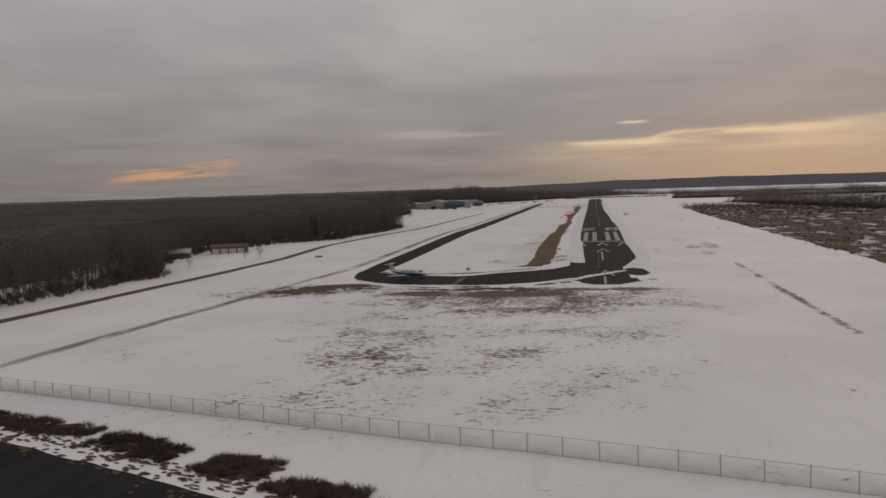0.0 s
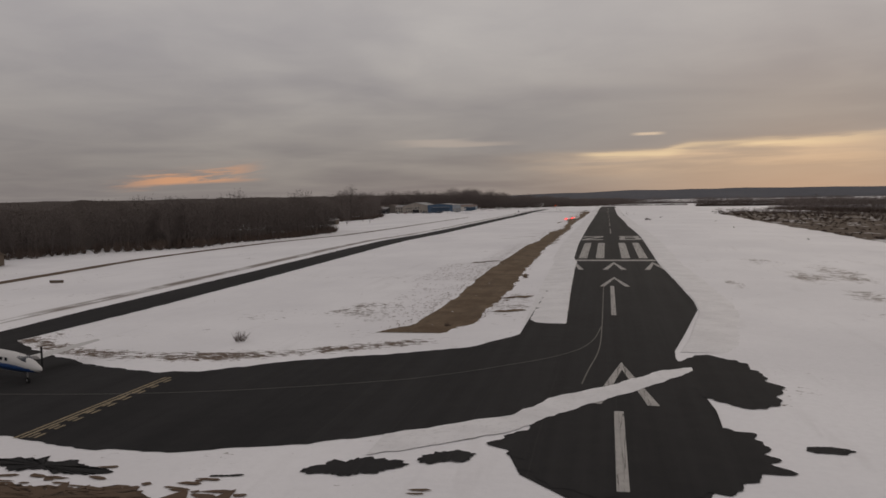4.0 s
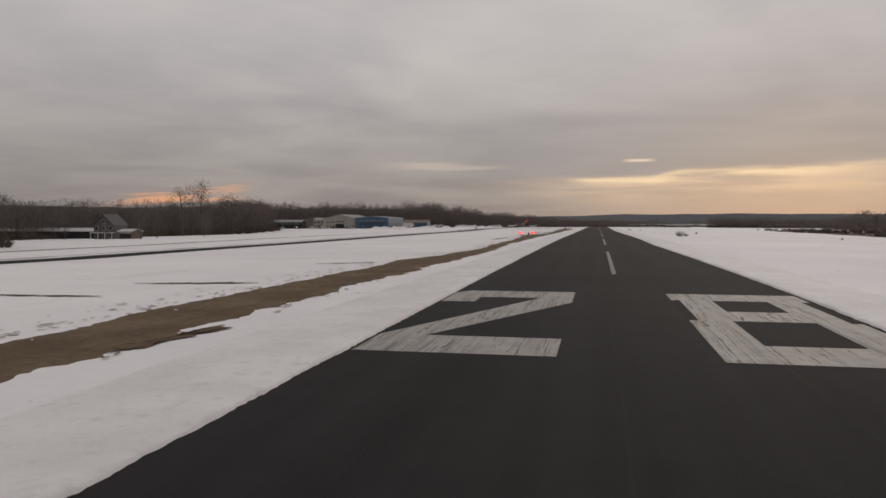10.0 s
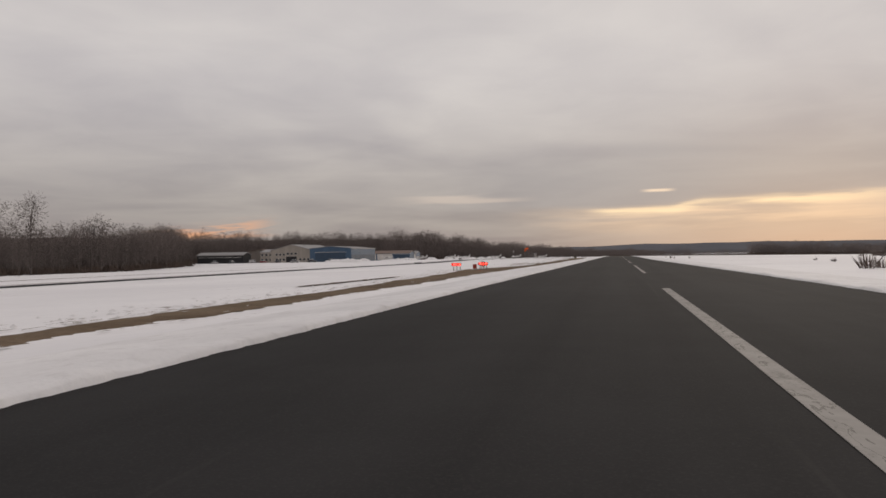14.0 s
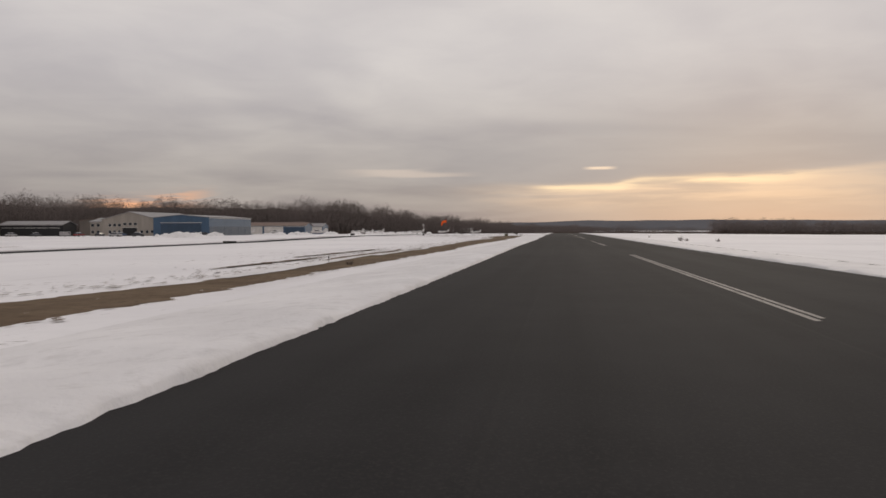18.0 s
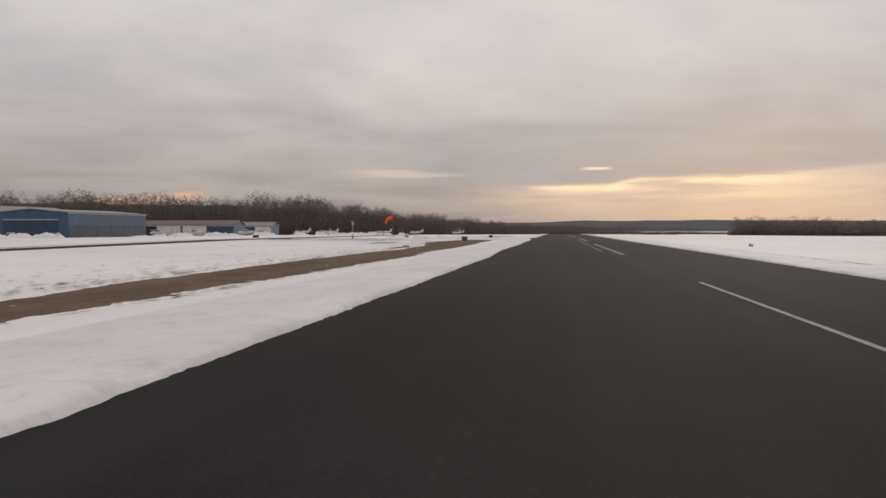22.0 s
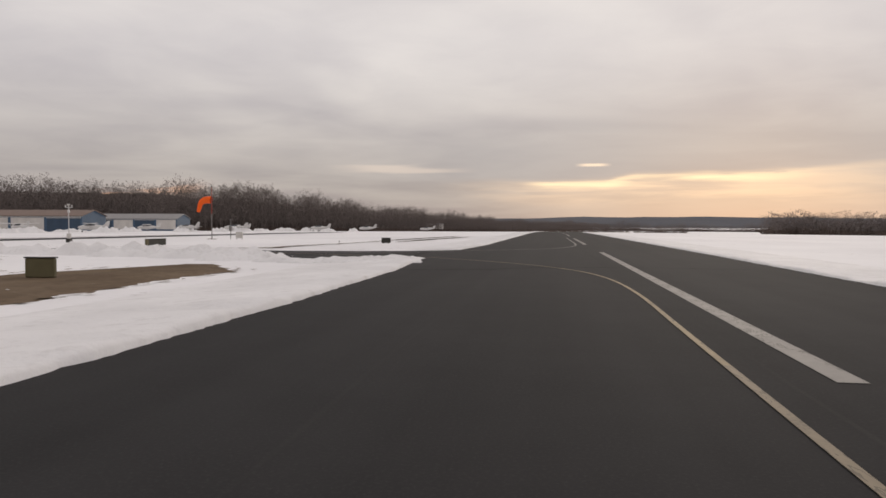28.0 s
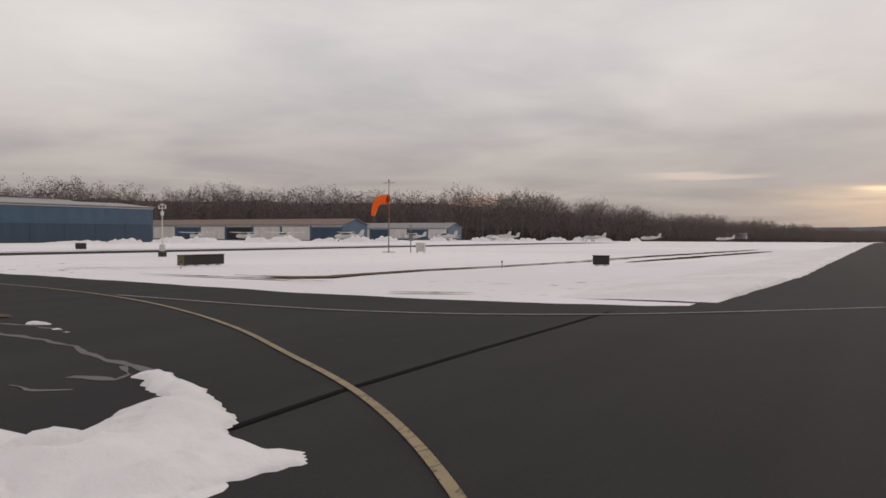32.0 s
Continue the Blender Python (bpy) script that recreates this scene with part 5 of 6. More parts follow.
def bush(k, x, y, h, label="small leafless bush in the snow"):
    v, f = SHRUB[k % len(SHRUB)]
    ob = mesh_object("bush", v * (h * 1.3, h * 1.3, h), [tuple(map(int, t)) for t in f], M["brush"])
    ob.matrix_world = at(x, y, 40.0 * k)
    return tagged(ob, label, "bush", "bushes on the field")


for k, (x, y, h) in enumerate([(18.0, 222, 2.0), (19.6, 224, 1.2), (30.4, 291, 0.7), (27.5, 268.8, 0.8), (12.0, 366, 0.9), (12.9, 366.5, 0.6), (16.6, 364, 0.6), (14.0, 420, 0.5), (52, 60, 0.7), (44, 130, 0.7), (-37.2, -89.7, 1.5), (-18, -80, 0.7), (-16, 299.4, 0.45), (47, 200, 0.6)]):
    bush(k, x, y, h)
for k, (x, y, rx, ry, turn) in enumerate([(-60, -226.5, 8, 1.7, -16), (-45, -231.5, 5.5, 1.9, -22), (-33, -235.6, 3.6, 2.2, -12), (-24.5, -239.6, 4.4, 1.2, -10), (-74, -222, 7, 1.5, -12), (-12, -244, 7, 1.4, -12)]):
    rng = np.random.default_rng(60 + k)
    c, s = math.cos(radians(turn)), math.sin(radians(turn))
    spots = []
    blob("mud", x, y, rx * 1.05, ry * 1.15, turn, M["stone"], 0.05, "bare brown earth under the brambles", "mud", 0.4, 0.8)
    for _ in range(150):
        u, v = rng.uniform(-1, 1) * rx, rng.uniform(-1, 1) * ry
        h = rng.uniform(0.4, 0.95)
        spots.append((x + u * c - v * s, y + u * s + v * c, h, h * 1.6))
    joined("hedge", scatter(SHRUB, spots, rng), M["brush"], "dense dark brown brambles beside the road", "brambles")


# ---- fence at the field's end ----
def fence():
    a, b = Vector((-118, -204.0)), Vector((70, -249.0))
    ob = thing("fence", Matrix.Identity(4), "chain-link fence on steel posts across the snow", "fence")
    bm = tubed((0, 0, 0), (0, 0, 1.75), 0.035, None, 6)
    bmesh.ops.create_icosphere(bm, subdivisions=1, radius=0.05, matrix=Matrix.Translation((0, 0, 1.77)))
    post_me = bpy.data.meshes.new("post")
    bm.to_mesh(post_me)
    bm.free()
    post_me.materials.append(M["steel"])
    n = 62
    step = (b - a).length / n
    # one bay of wire: crossing diagonals and two rails
    v, f = [], []
    rng = np.random.default_rng(3)
    cells = 18
    for k in range(-cells, cells * 2):
        for s in (1, -1):
            x0, x1 = k * step / cells, k * step / cells + s * 1.6
            p, q = np.array([x0, 0, 0.08]), np.array([x1, 0, 1.68])
            lo, hi = min(x0, x1), max(x0, x1)
            if hi <= 0 or lo >= step:
                continue
            t0, t1 = sorted(((0 - x0) / (x1 - x0), (step - x0) / (x1 - x0)))
            t0, t1 = max(0, t0), min(1, t1)
            blade(v, f, rng, p + (q - p) * t0, p + (q - p) * t1, 0.018)
    for z in (0.08, 1.7):
        limb(v, f, np.array([0, 0, z]), np.array([step, 0, z]), 0.02, 0.02, 4)
    wire_me = quick_mesh("wire_panel", v, f, M["steel"])
    d = (b - a).normalized()
    turn = math.degrees(math.atan2(d.y, d.x))
    for k in range(n + 1):
        p = a + d * step * k
        o = new("post", post_me)
        o.parent, o.matrix_basis = ob, at(p.x, p.y, turn)
        if k < n:
            q = a + d * step * (k + 1)
            rise = math.degrees(math.atan2(float(ground_z(q.x, q.y) - ground_z(p.x, p.y)), step))
            w = new("wire_panel", wire_me)
            w.parent, w.matrix_basis = ob, at(p.x, p.y, turn) @ pose(0, 0, 0, 0, -rise, 0)


fence()


# ---- buildings ----
def shed(name, x0, x1, y0, y1, eave, ridge, wall, roof, label, category="hangar", axis="y", doors=(), windows=(), base=None, turn=0.0, trim=True):
    """A building with four wall meshes, a pitched roof, trim, doors and windows.
    doors: side, from, to, height, material. windows: side, from, to, sill, head."""
    cx, cy = (x0 + x1) / 2, (y0 + y1) / 2
    hx, hy = (x1 - x0) / 2, (y1 - y0) / 2
    zg = float(ground_z(cx, cy)) if base is None else base
    ob = thing(name, pose(cx, cy, zg, 0, 0, turn), label, category)
    t = 0.25
    lo = -1.0
    def gable(sign):
        bm = bmesh.new()
        if axis == "y":
            out = [(-hx, lo), (hx, lo), (hx, eave), (0, ridge), (-hx, eave)]
            pts = [[(u, sign * hy - (sign * t if k else 0), z) for u, z in out] for k in (0, 1)]
        else:
            out = [(-hy, lo), (hy, lo), (hy, eave), (0, ridge), (-hy, eave)]
            pts = [[(sign * hx - (sign * t if k else 0), u, z) for u, z in out] for k in (0, 1)]
        a, b = [[bm.verts.new(p) for p in q] for q in pts]
        bm.faces.new(a), bm.faces.new(b[::-1])
        for k in range(5):
            bm.faces.new((a[k], b[k], b[(k + 1) % 5], a[(k + 1) % 5]))
        bmesh.ops.recalc_face_normals(bm, faces=bm.faces)
        part("wall", bm, wall, ob)
    gable(1), gable(-1)
    for sgn in (-1, 1):
        if axis == "y":
            xa, xb = sorted((sgn * hx, sgn * (hx - t)))
            part("wall", boxed(xa, xb, -hy + t, hy - t, lo, eave), wall, ob)
        else:
            ya, yb = sorted((sgn * hy, sgn * (hy - t)))
            part("wall", boxed(-hx + t, hx - t, ya, yb, lo, eave), wall, ob)
    over, th = 0.4, 0.18
    for sgn in (-1, 1):
        bm = bmesh.new()
        half = hx if axis == "y" else hy
        long = (hy if axis == "y" else hx) + over
        slope = (ridge - eave) / half
        sec = [(0, ridge + 0.02), (sgn * (half + over), eave - slope * over + 0.02), (sgn * (half + over), eave - slope * over + 0.02 + th), (0, ridge + 0.02 + th)]
        ring = []
        for e in (-long, long):
            ring.append([bm.verts.new((u, e, z) if axis == "y" else (e, u, z)) for u, z in sec])
        a, b = ring
        bm.faces.new(a), bm.faces.new(b[::-1])
        for k in range(4):
            bm.faces.new((a[k], b[k], b[(k + 1) % 4], a[(k + 1) % 4]))
        bmesh.ops.recalc_face_normals(bm, faces=bm.faces)
        part("roof", bm, roof, ob)
        if trim:
            if axis == "y":
                xa, xb = sorted((sgn * (hx + 0.003), sgn * (hx + 0.09)))
                part("gutter", boxed(xa, xb, -hy, hy, eave - 0.32, eave - 0.12), M["offwhite"], ob)
            else:
                ya, yb = sorted((sgn * (hy + 0.003), sgn * (hy + 0.09)))
                part("gutter", boxed(-hx, hx, ya, yb, eave - 0.32, eave - 0.12), M["offwhite"], ob)
    def face_box(side, u0, u1, z0, z1, proud, bev=0.0):
        if side == "s":
            return boxed(u0, u1, -hy - proud, -hy - 0.004, z0, z1, bev)
        if side == "n":
            return boxed(u0, u1, hy + 0.004, hy + proud, z0, z1, bev)
        if side == "e":
            return boxed(hx + 0.004, hx + proud, u0, u1, z0, z1, bev)
        return boxed(-hx - proud, -hx - 0.004, u0, u1, z0, z1, bev)
    for side, u0, u1, h, mat in doors:
        d = part("door", face_box(side, u0, u1, 0.0, h, 0.06), mat, ob)
        part("door_frame", face_box(side, u0 - 0.15, u1 + 0.15, h, h + 0.2, 0.12), M["offwhite"], d)
    for side, u0, u1, z0, z1 in windows:
        wn = part("window", face_box(side, u0 - 0.1, u1 + 0.1, z0 - 0.1, z1 + 0.1, 0.05), M["offwhite"], ob)
        part("pane", face_box(side, u0, u1, z0, z1, 0.07), M["glass"], wn)
    return ob


# blue hangar: panels above and below a seam
blue = shed("hangar", -171.0, -146.4, 546, 588, 7.4, 8.5, M["blue"], M["roof"], "large blue metal-clad hangar with a pale eave", axis="y", base=-0.55, doors=(("s", -9.0, 9.0, 5.2, M["blue_dark"]),))
for k in range(6):
    part("wall_panel", boxed(12.3 + 0.004, 12.39, -20.6 + k * 6.9, -20.6 + k * 6.9 + 6.75, 0.0, 3.7), M["blue_dark"], blue, "darker blue lower wall panel")
shed("hangar", -197.0, -171.3, 550, 592, 6.8, 10.0, M["cream"], M["roof"], "cream metal hangar with a gabled front and dark doorway", axis="y", base=-0.6,
     doors=(("s", -3.2, 3.4, 3.3, M["dark"]),), windows=[("s", -9.6 + k * 2.2, -8.4 + k * 2.2, 1.0, 2.2) for k in range(3)] + [("s", -9.6 + k * 2.2, -8.4 + k * 2.2, 3.9, 5.0) for k in range(3)] + [("s", 5 + k * 2.4, 6.2 + k * 2.4, 1.0, 2.2) for k in range(3)] + [("s", -2.8 + k * 2.4, -1.4 + k * 2.4, 4.4, 5.4) for k in range(3)])
shed("office_building", -206.5, -197.4, 556, 573, 6.0, 7.6, M["cream"], M["roof"], "cream two-storey office wing with rows of windows", "building", axis="x", base=-0.6,
     windows=[("s", -3.9 + k * 2.6, -2.6 + k * 2.6, z, z + 1.2) for k in range(3) for z in (0.9, 3.8)])
shed("hangar", -224.0, -207.0, 574, 594, 6.6, 7.9, M["tan"], M["rust_roof"], "dull tan metal hangar beside the trees", axis="y", base=-0.7)
shed("hangar", -241.0, -211.5, 545, 554, 4.8, 6.2, M["dark"], M["roof"], "long low dark shed with a snowy roof edge", "shed", axis="x", base=-0.7, doors=[("s", -14 + k * 5.6, -9.4 + k * 5.6, 3.3, M["dark"]) for k in range(5)])


def row_hangar(x0, x1, y0, y1, eave, ridge, roof, label, bays, base):
    n = len(bays)
    w = (x1 - x0) / n
    doors = [("s", -(x1 - x0) / 2 + k * w + 0.5, -(x1 - x0) / 2 + (k + 1) * w - 0.5, eave - 0.7, m) for k, m in enumerate(bays)]
    return shed("row_hangar", x0, x1, y0, y1, eave, ridge, M["blue"], roof, label, "hangar", "x", doors, base=base)


W_, B_, D_ = M["white_wall"], M["blue_dark"], M["dark"]
row_hangar(-262, -142, 650, 662, 4.6, 6.3, M["rust_roof"], "long row hangar with white and blue doors under a brown roof", [W_, W_, D_, W_, B_, W_, D_, W_, W_, B_], -0.75)
row_hangar(-214, -164, 748, 760, 4.6, 6.6, M["roof"], "row hangar with pale and blue doors under a grey roof", [W_, B_, W_, B_, W_], -0.9)
shed("barn", -190, -158, 1300, 1316, 5.0, 7.2, M["white_wall"], M["snow_roof"], "pale farm building at the far end of the field", "building", "x", base=-1.6)
shed("shed", -128, -112, 1180, 1190, 3.2, 4.6, M["white_wall"], M["snow_roof"], "small white shed at the far end of the field", "shed", "x", base=-1.9)
house = shed("house", -181.0, -172.8, 277, 285, 5.4, 9.2, M["grey_wall"], M["grey_wall"], "grey two-storey gabled house at the edge of the woods", "house", "y", base=-2.2,
             windows=[("s", u, u + 1.1, z, z + 1.4) for u in (-3.4, -0.5, 2.3) for z in (0.8, 3.5)] + [("s", -0.6, 0.6, 6.0, 7.2)])
part("porch_roof", boxed(-4.5, 4.5, -5.7, -4.1, 2.5, 2.8), M["snow_roof"], house, "snowy porch roof")
for u in (-4.3, -1.4, 1.4, 4.3):
    part("porch_post", boxed(u - 0.1, u + 0.1, -5.6, -5.4, 0.0, 2.5), M["offwhite"], house)
shed("shed", -255, -184, 292, 300, 2.9, 4.0, M["dark"], M["snow_roof"], "long low wooden shed with a snow-covered roof", "shed", "x", base=-2.2, trim=False)
shed("shed", -169.5, -164, 275, 281, 2.9, 3.6, M["wood"], M["snow_roof"], "small open shed with a snowy roof", "shed", "x", base=-2.0, doors=(("s", -2.2, 2.2, 2.2, M["dark"]),))
shed("garage", -157, -143, -14, -6, 3.0, 3.9, M["wood"], M["wood"], "low dark garage with four pale doors under the trees", "garage", "x", base=-1.9, turn=20, doors=[("s", -6.4 + k * 3.3, -3.7 + k * 3.3, 2.2, M["offwhite"]) for k in range(4)], trim=False)
shed("shed", -166, -159, -30, -23, 2.6, 3.8, M["wood"], M["snow_roof"], "small dark shed with a snowy roof beside the garage", "shed", "x", base=-2.3, turn=30)
shed("house", -150, -136, 118, 128, 3.6, 5.6, M["tan"], M["snow_roof"], "low house with a snowy roof in the woods", "house", "x", base=-1.7)


# ---- light aircraft ----
def loft(sections, sides=14):
    """A closed skin through oval sections: x, half width, half height, centre z."""
    bm = bmesh.new()
    rings = []
    for x, w, h, z in sections:
        rings.append([bm.verts.new((x, w * math.cos(2 * math.pi * k / sides), z + h * math.sin(2 * math.pi * k / sides))) for k in range(sides)])
    for a, b in zip(rings, rings[1:]):
        for k in range(sides):
            bm.faces.new((a[k], a[(k + 1) % sides], b[(k + 1) % sides], b[k]))
    bm.faces.new(rings[0][::-1]), bm.faces.new(rings[-1])
    bmesh.ops.recalc_face_normals(bm, faces=bm.faces)
    for f in bm.faces:
        f.smooth = True
    return bm


def slab_wing(x0, x1, y0, y1, xt0, xt1, z0, z1, thick):
    """A tapered wing panel from root (y0) to tip (y1)."""
    bm = bmesh.new()
    rows = []
    for y, a, b, z, t in ((y0, x0, x1, z0, thick), (y1, xt0, xt1, z1, thick * 0.6)):
        rows.append([bm.verts.new(p) for p in ((a, y, z), (a + (b - a) * 0.3, y, z + t), (b, y, z + t * 0.15), (b, y, z - t * 0.1), (a + (b - a) * 0.3, y, z - t * 0.6))])
    a, b = rows
    bm.faces.new(a), bm.faces.new(b[::-1])
    for k in range(5):
        bm.faces.new((a[k], b[k], b[(k + 1) % 5], a[(k + 1) % 5]))
    bmesh.ops.recalc_face_normals(bm, faces=bm.faces)
    return bm


def fin(x0, x1, xt0, xt1, z0, z1, t=0.06):
    bm = bmesh.new()
    q = [(x0, z0), (x1, z0), (xt1, z1), (xt0, z1)]
    a, b = [[bm.verts.new((x, s * t, z)) for x, z in q] for s in (1, -1)]
    bm.faces.new(a), bm.faces.new(b[::-1])
    for k in range(4):
        bm.faces.new((a[k], b[k], b[(k + 1) % 4], a[(k + 1) % 4]))
    bmesh.ops.recalc_face_normals(bm, faces=bm.faces)
    return bm


def wheel(ob, x, y, r):
    w = part("wheel", tubed((x, y - 0.08, r), (x, y + 0.08, r), r, None, 14), M["tyre"], ob)
    part("hub", tubed((x, y - 0.09, r), (x, y + 0.09, r), r * 0.45, None, 10), M["steel"], w)


def light_plane(m, label, high=True, scale=1.0, group="parked light aircraft"):
    ob = thing("light_aircraft", m, label, "aircraft", group)
    ob.scale = (scale,) * 3
    part("fuselage", loft([(-3.9, 0.10, 0.12, 1.45), (-2.5, 0.25, 0.33, 1.35), (-1.0, 0.5, 0.62, 1.3), (0.3, 0.58, 0.75, 1.35), (1.4, 0.54, 0.62, 1.25), (2.6, 0.42, 0.42, 1.15), (2.95, 0.22, 0.24, 1.15)]), M["white"], ob)
    part("windscreen", loft([(-0.9, 0.45, 0.2, 1.75), (0.2, 0.57, 0.35, 1.75), (1.0, 0.53, 0.30, 1.68), (1.55, 0.4, 0.08, 1.6)]), M["glass"], ob)
    z = 2.05 if high else 0.85
    for s in (-1, 1):
        part("wing", slab_wing(1.0, -0.6, s * 0.3, s * 5.4, 0.75, -0.35, z, z + 0.16, 0.14), M["white"], ob)
        part("tailplane", slab_wing(-3.0, -4.0, s * 0.05, s * 1.7, -3.3, -4.0, 1.5, 1.5, 0.06), M["white"], ob)
        if high:
            part("strut", tubed((0.4, s * 0.5, 0.85), (0.3, s * 2.6, 2.05), 0.035, None, 6), M["white"], ob)
        part("gear_leg", tubed((0.1, s * 0.4, 0.85), (0.0, s * 1.15, 0.2), 0.05, None, 6), M["white"], ob)
        wheel(ob, 0.0, s * 1.15, 0.2)
    part("tail_fin", fin(-2.6, -4.0, -3.6, -4.25, 1.5, 2.75), M["white"], ob)
    part("gear_leg", tubed((2.0, 0, 0.8), (2.1, 0, 0.18), 0.04, None, 6), M["steel"], ob)
    wheel(ob, 2.1, 0.0, 0.18)
    part("spinner", tubed((2.95, 0, 1.15), (3.25, 0, 1.15), 0.16, 0.03, 10), M["steel"], ob)
    part("propeller", boxed(3.02, 3.07, -0.09, 0.09, 0.2, 2.1, 0.02), M["tyre"], ob)
    return ob


for x, y, turn, high in [(-131, 638, 200, True), (-118, 668, 170, False), (-112, 690, 190, False), (-155, 640, 160, True), (-172, 641, 185, True), (-192, 640, 175, True), (-96, 735, 185, False), (-84, 765, 170, False), (-150, 700, 200, True), (-70, 840, 180, False), (-130, 735, 200, True)]:
    light_plane(at(x, y, turn), "white high-wing light aircraft parked in the snow" if high else "white low-wing light aircraft parked in the snow", high, 1.15)


def business_plane(m):
    ob = thing("business_aircraft", m, "white twin turboprop with a blue belly holding on the taxiway", "aircraft")
    part("fuselage", loft([(-6.6, 0.12, 0.15, 2.3), (-4.6, 0.45, 0.5, 2.05), (-2.6, 0.78, 0.82, 1.9), (2.0, 0.8, 0.85, 1.85), (4.0, 0.74, 0.76, 1.8), (5.4, 0.55, 0.52, 1.65), (6.6, 0.28, 0.26, 1.5), (7.0, 0.08, 0.08, 1.48)], 18), M["white"], ob)
    part("belly", loft([(-5.4, 0.34, 0.34, 1.93), (-2.6, 0.80, 0.62, 1.66), (2.0, 0.82, 0.64, 1.6), (4.0, 0.76, 0.58, 1.58), (5.6, 0.5, 0.38, 1.5), (6.5, 0.24, 0.18, 1.42)], 18), M["plane_blue"], ob, "dark blue belly")
    for k in range(6):
        for s in (-1, 1):
            part("window", boxed(-1.9 + k * 0.85, -1.5 + k * 0.85, s * 0.79 - 0.03, s * 0.79 + 0.03, 2.0, 2.32, 0.02), M["glass"], ob)
    part("windscreen", loft([(3.9, 0.5, 0.12, 2.42), (4.6, 0.55, 0.16, 2.25), (5.2, 0.42, 0.1, 2.05)]), M["glass"], ob)
    for s in (-1, 1):
        part("wing", slab_wing(1.4, -0.8, s * 0.6, s * 7.6, 0.3, -0.7, 1.35, 1.85, 0.22), M["white"], ob)
        part("engine", loft([(-1.2, 0.12, 0.14, 1.6), (-0.2, 0.38, 0.4, 1.62), (1.8, 0.42, 0.44, 1.65), (2.7, 0.25, 0.27, 1.65)]), M["white"], ob)
        ob.children[-1].location = (0, s * 2.4, 0)
        part("propeller", boxed(2.72, 2.78, s * 2.4 - 0.1, s * 2.4 + 0.1, 0.55, 2.75, 0.02), M["tyre"], ob)
        part("tailplane", slab_wing(-5.9, -7.0, s * 0.05, s * 2.6, -6.3, -7.1, 4.15, 4.2, 0.1), M["white"], ob)
        part("gear_leg", tubed((-0.2, s * 2.4, 1.4), (-0.2, s * 2.4, 0.3), 0.07, None, 8), M["steel"], ob)
        wheel(ob, -0.2, s * 2.4, 0.33)
    # duller white on the fin: dimming by the windscreen veil put into the colour
    part("tail_fin", fin(-4.6, -6.6, -6.0, -7.1, 2.4, 4.2, 0.09), M["offwhite"], ob)
    part("gear_leg", tubed((4.6, 0, 1.3), (4.6, 0, 0.28), 0.06, None, 8), M["steel"], ob)
    wheel(ob, 4.6, 0.0, 0.28)
    return ob


business_plane(at(-50.2, -106.2, -20, 0.03) @ Matrix.Scale(0.88, 4))


# ---- airfield lights, signs and instruments ----
def papi(x, y):
    ob = thing("approach_light", at(x, y), "dark approach light box on steel legs with red lenses", "light", "approach light boxes")
    part("housing", boxed(-0.58, 0.58, -0.05, 0.4, 0.72, 1.02, 0.03), M["sign_black"], ob)
    part("hood", boxed(-0.62, 0.62, -0.5, 0.42, 1.022, 1.05), M["sign_black"], ob)
    part("sill", boxed(-0.6, 0.6, -0.5, -0.052, 0.70, 0.718), M["sign_black"], ob)
    for u in (-0.58, -0.2, 0.0, 0.2, 0.58):
        part("baffle", boxed(u - 0.012, u + 0.012, -0.5, -0.052, 0.72, 1.02), M["sign_black"], ob)
    for u in (-0.39, -0.1, 0.1, 0.39):
        part("lens", tubed((u, -0.055, 0.87), (u, -0.075, 0.87), 0.09, 0.085, 14), M["lamp"], ob, "glowing red lens")
    for u in (-0.45, 0.0, 0.45):
        for v in (0.0, 0.3):
            part("leg", tubed((u, v, -0.1), (u, v, 0.73), 0.028, None, 6), M["steel"], ob)
    return ob


papi(-23.0, 252.0)
papi(-19.4, 252.0)


def cabinet(x, y, w, d, h, mat, label, name="control_box", leg=0.25):
    ob = thing(name, at(x, y, 8), label, "box")
    part("housing", boxed(-w / 2, w / 2, -d / 2, d / 2, leg, leg + h, 0.02), mat, ob)
    part("door", boxed(-w / 2 + 0.05, w / 2 - 0.05, -d / 2 - 0.02, -d / 2 - 0.003, leg + 0.06, leg + h - 0.06), mat, ob)
    part("handle", boxed(w / 2 - 0.14, w / 2 - 0.1, -d / 2 - 0.05, -d / 2 - 0.02, leg + h * 0.45, leg + h * 0.6), M["steel"], ob)
    for u in (-w / 2 + 0.06, w / 2 - 0.06):
        part("leg", boxed(u - 0.03, u + 0.03, -0.03, 0.03, -0.1, leg), M["steel"], ob)
    return ob


cabinet(-20.6, 252.4, 0.5, 0.4, 0.6, M["red"], "red electrical cabinet on short legs in the snow")
cabinet(-19.9, 254.7, 0.55, 0.25, 0.75, M["offwhite"], "pale grey electrical cabinet behind the lights", leg=0.45)


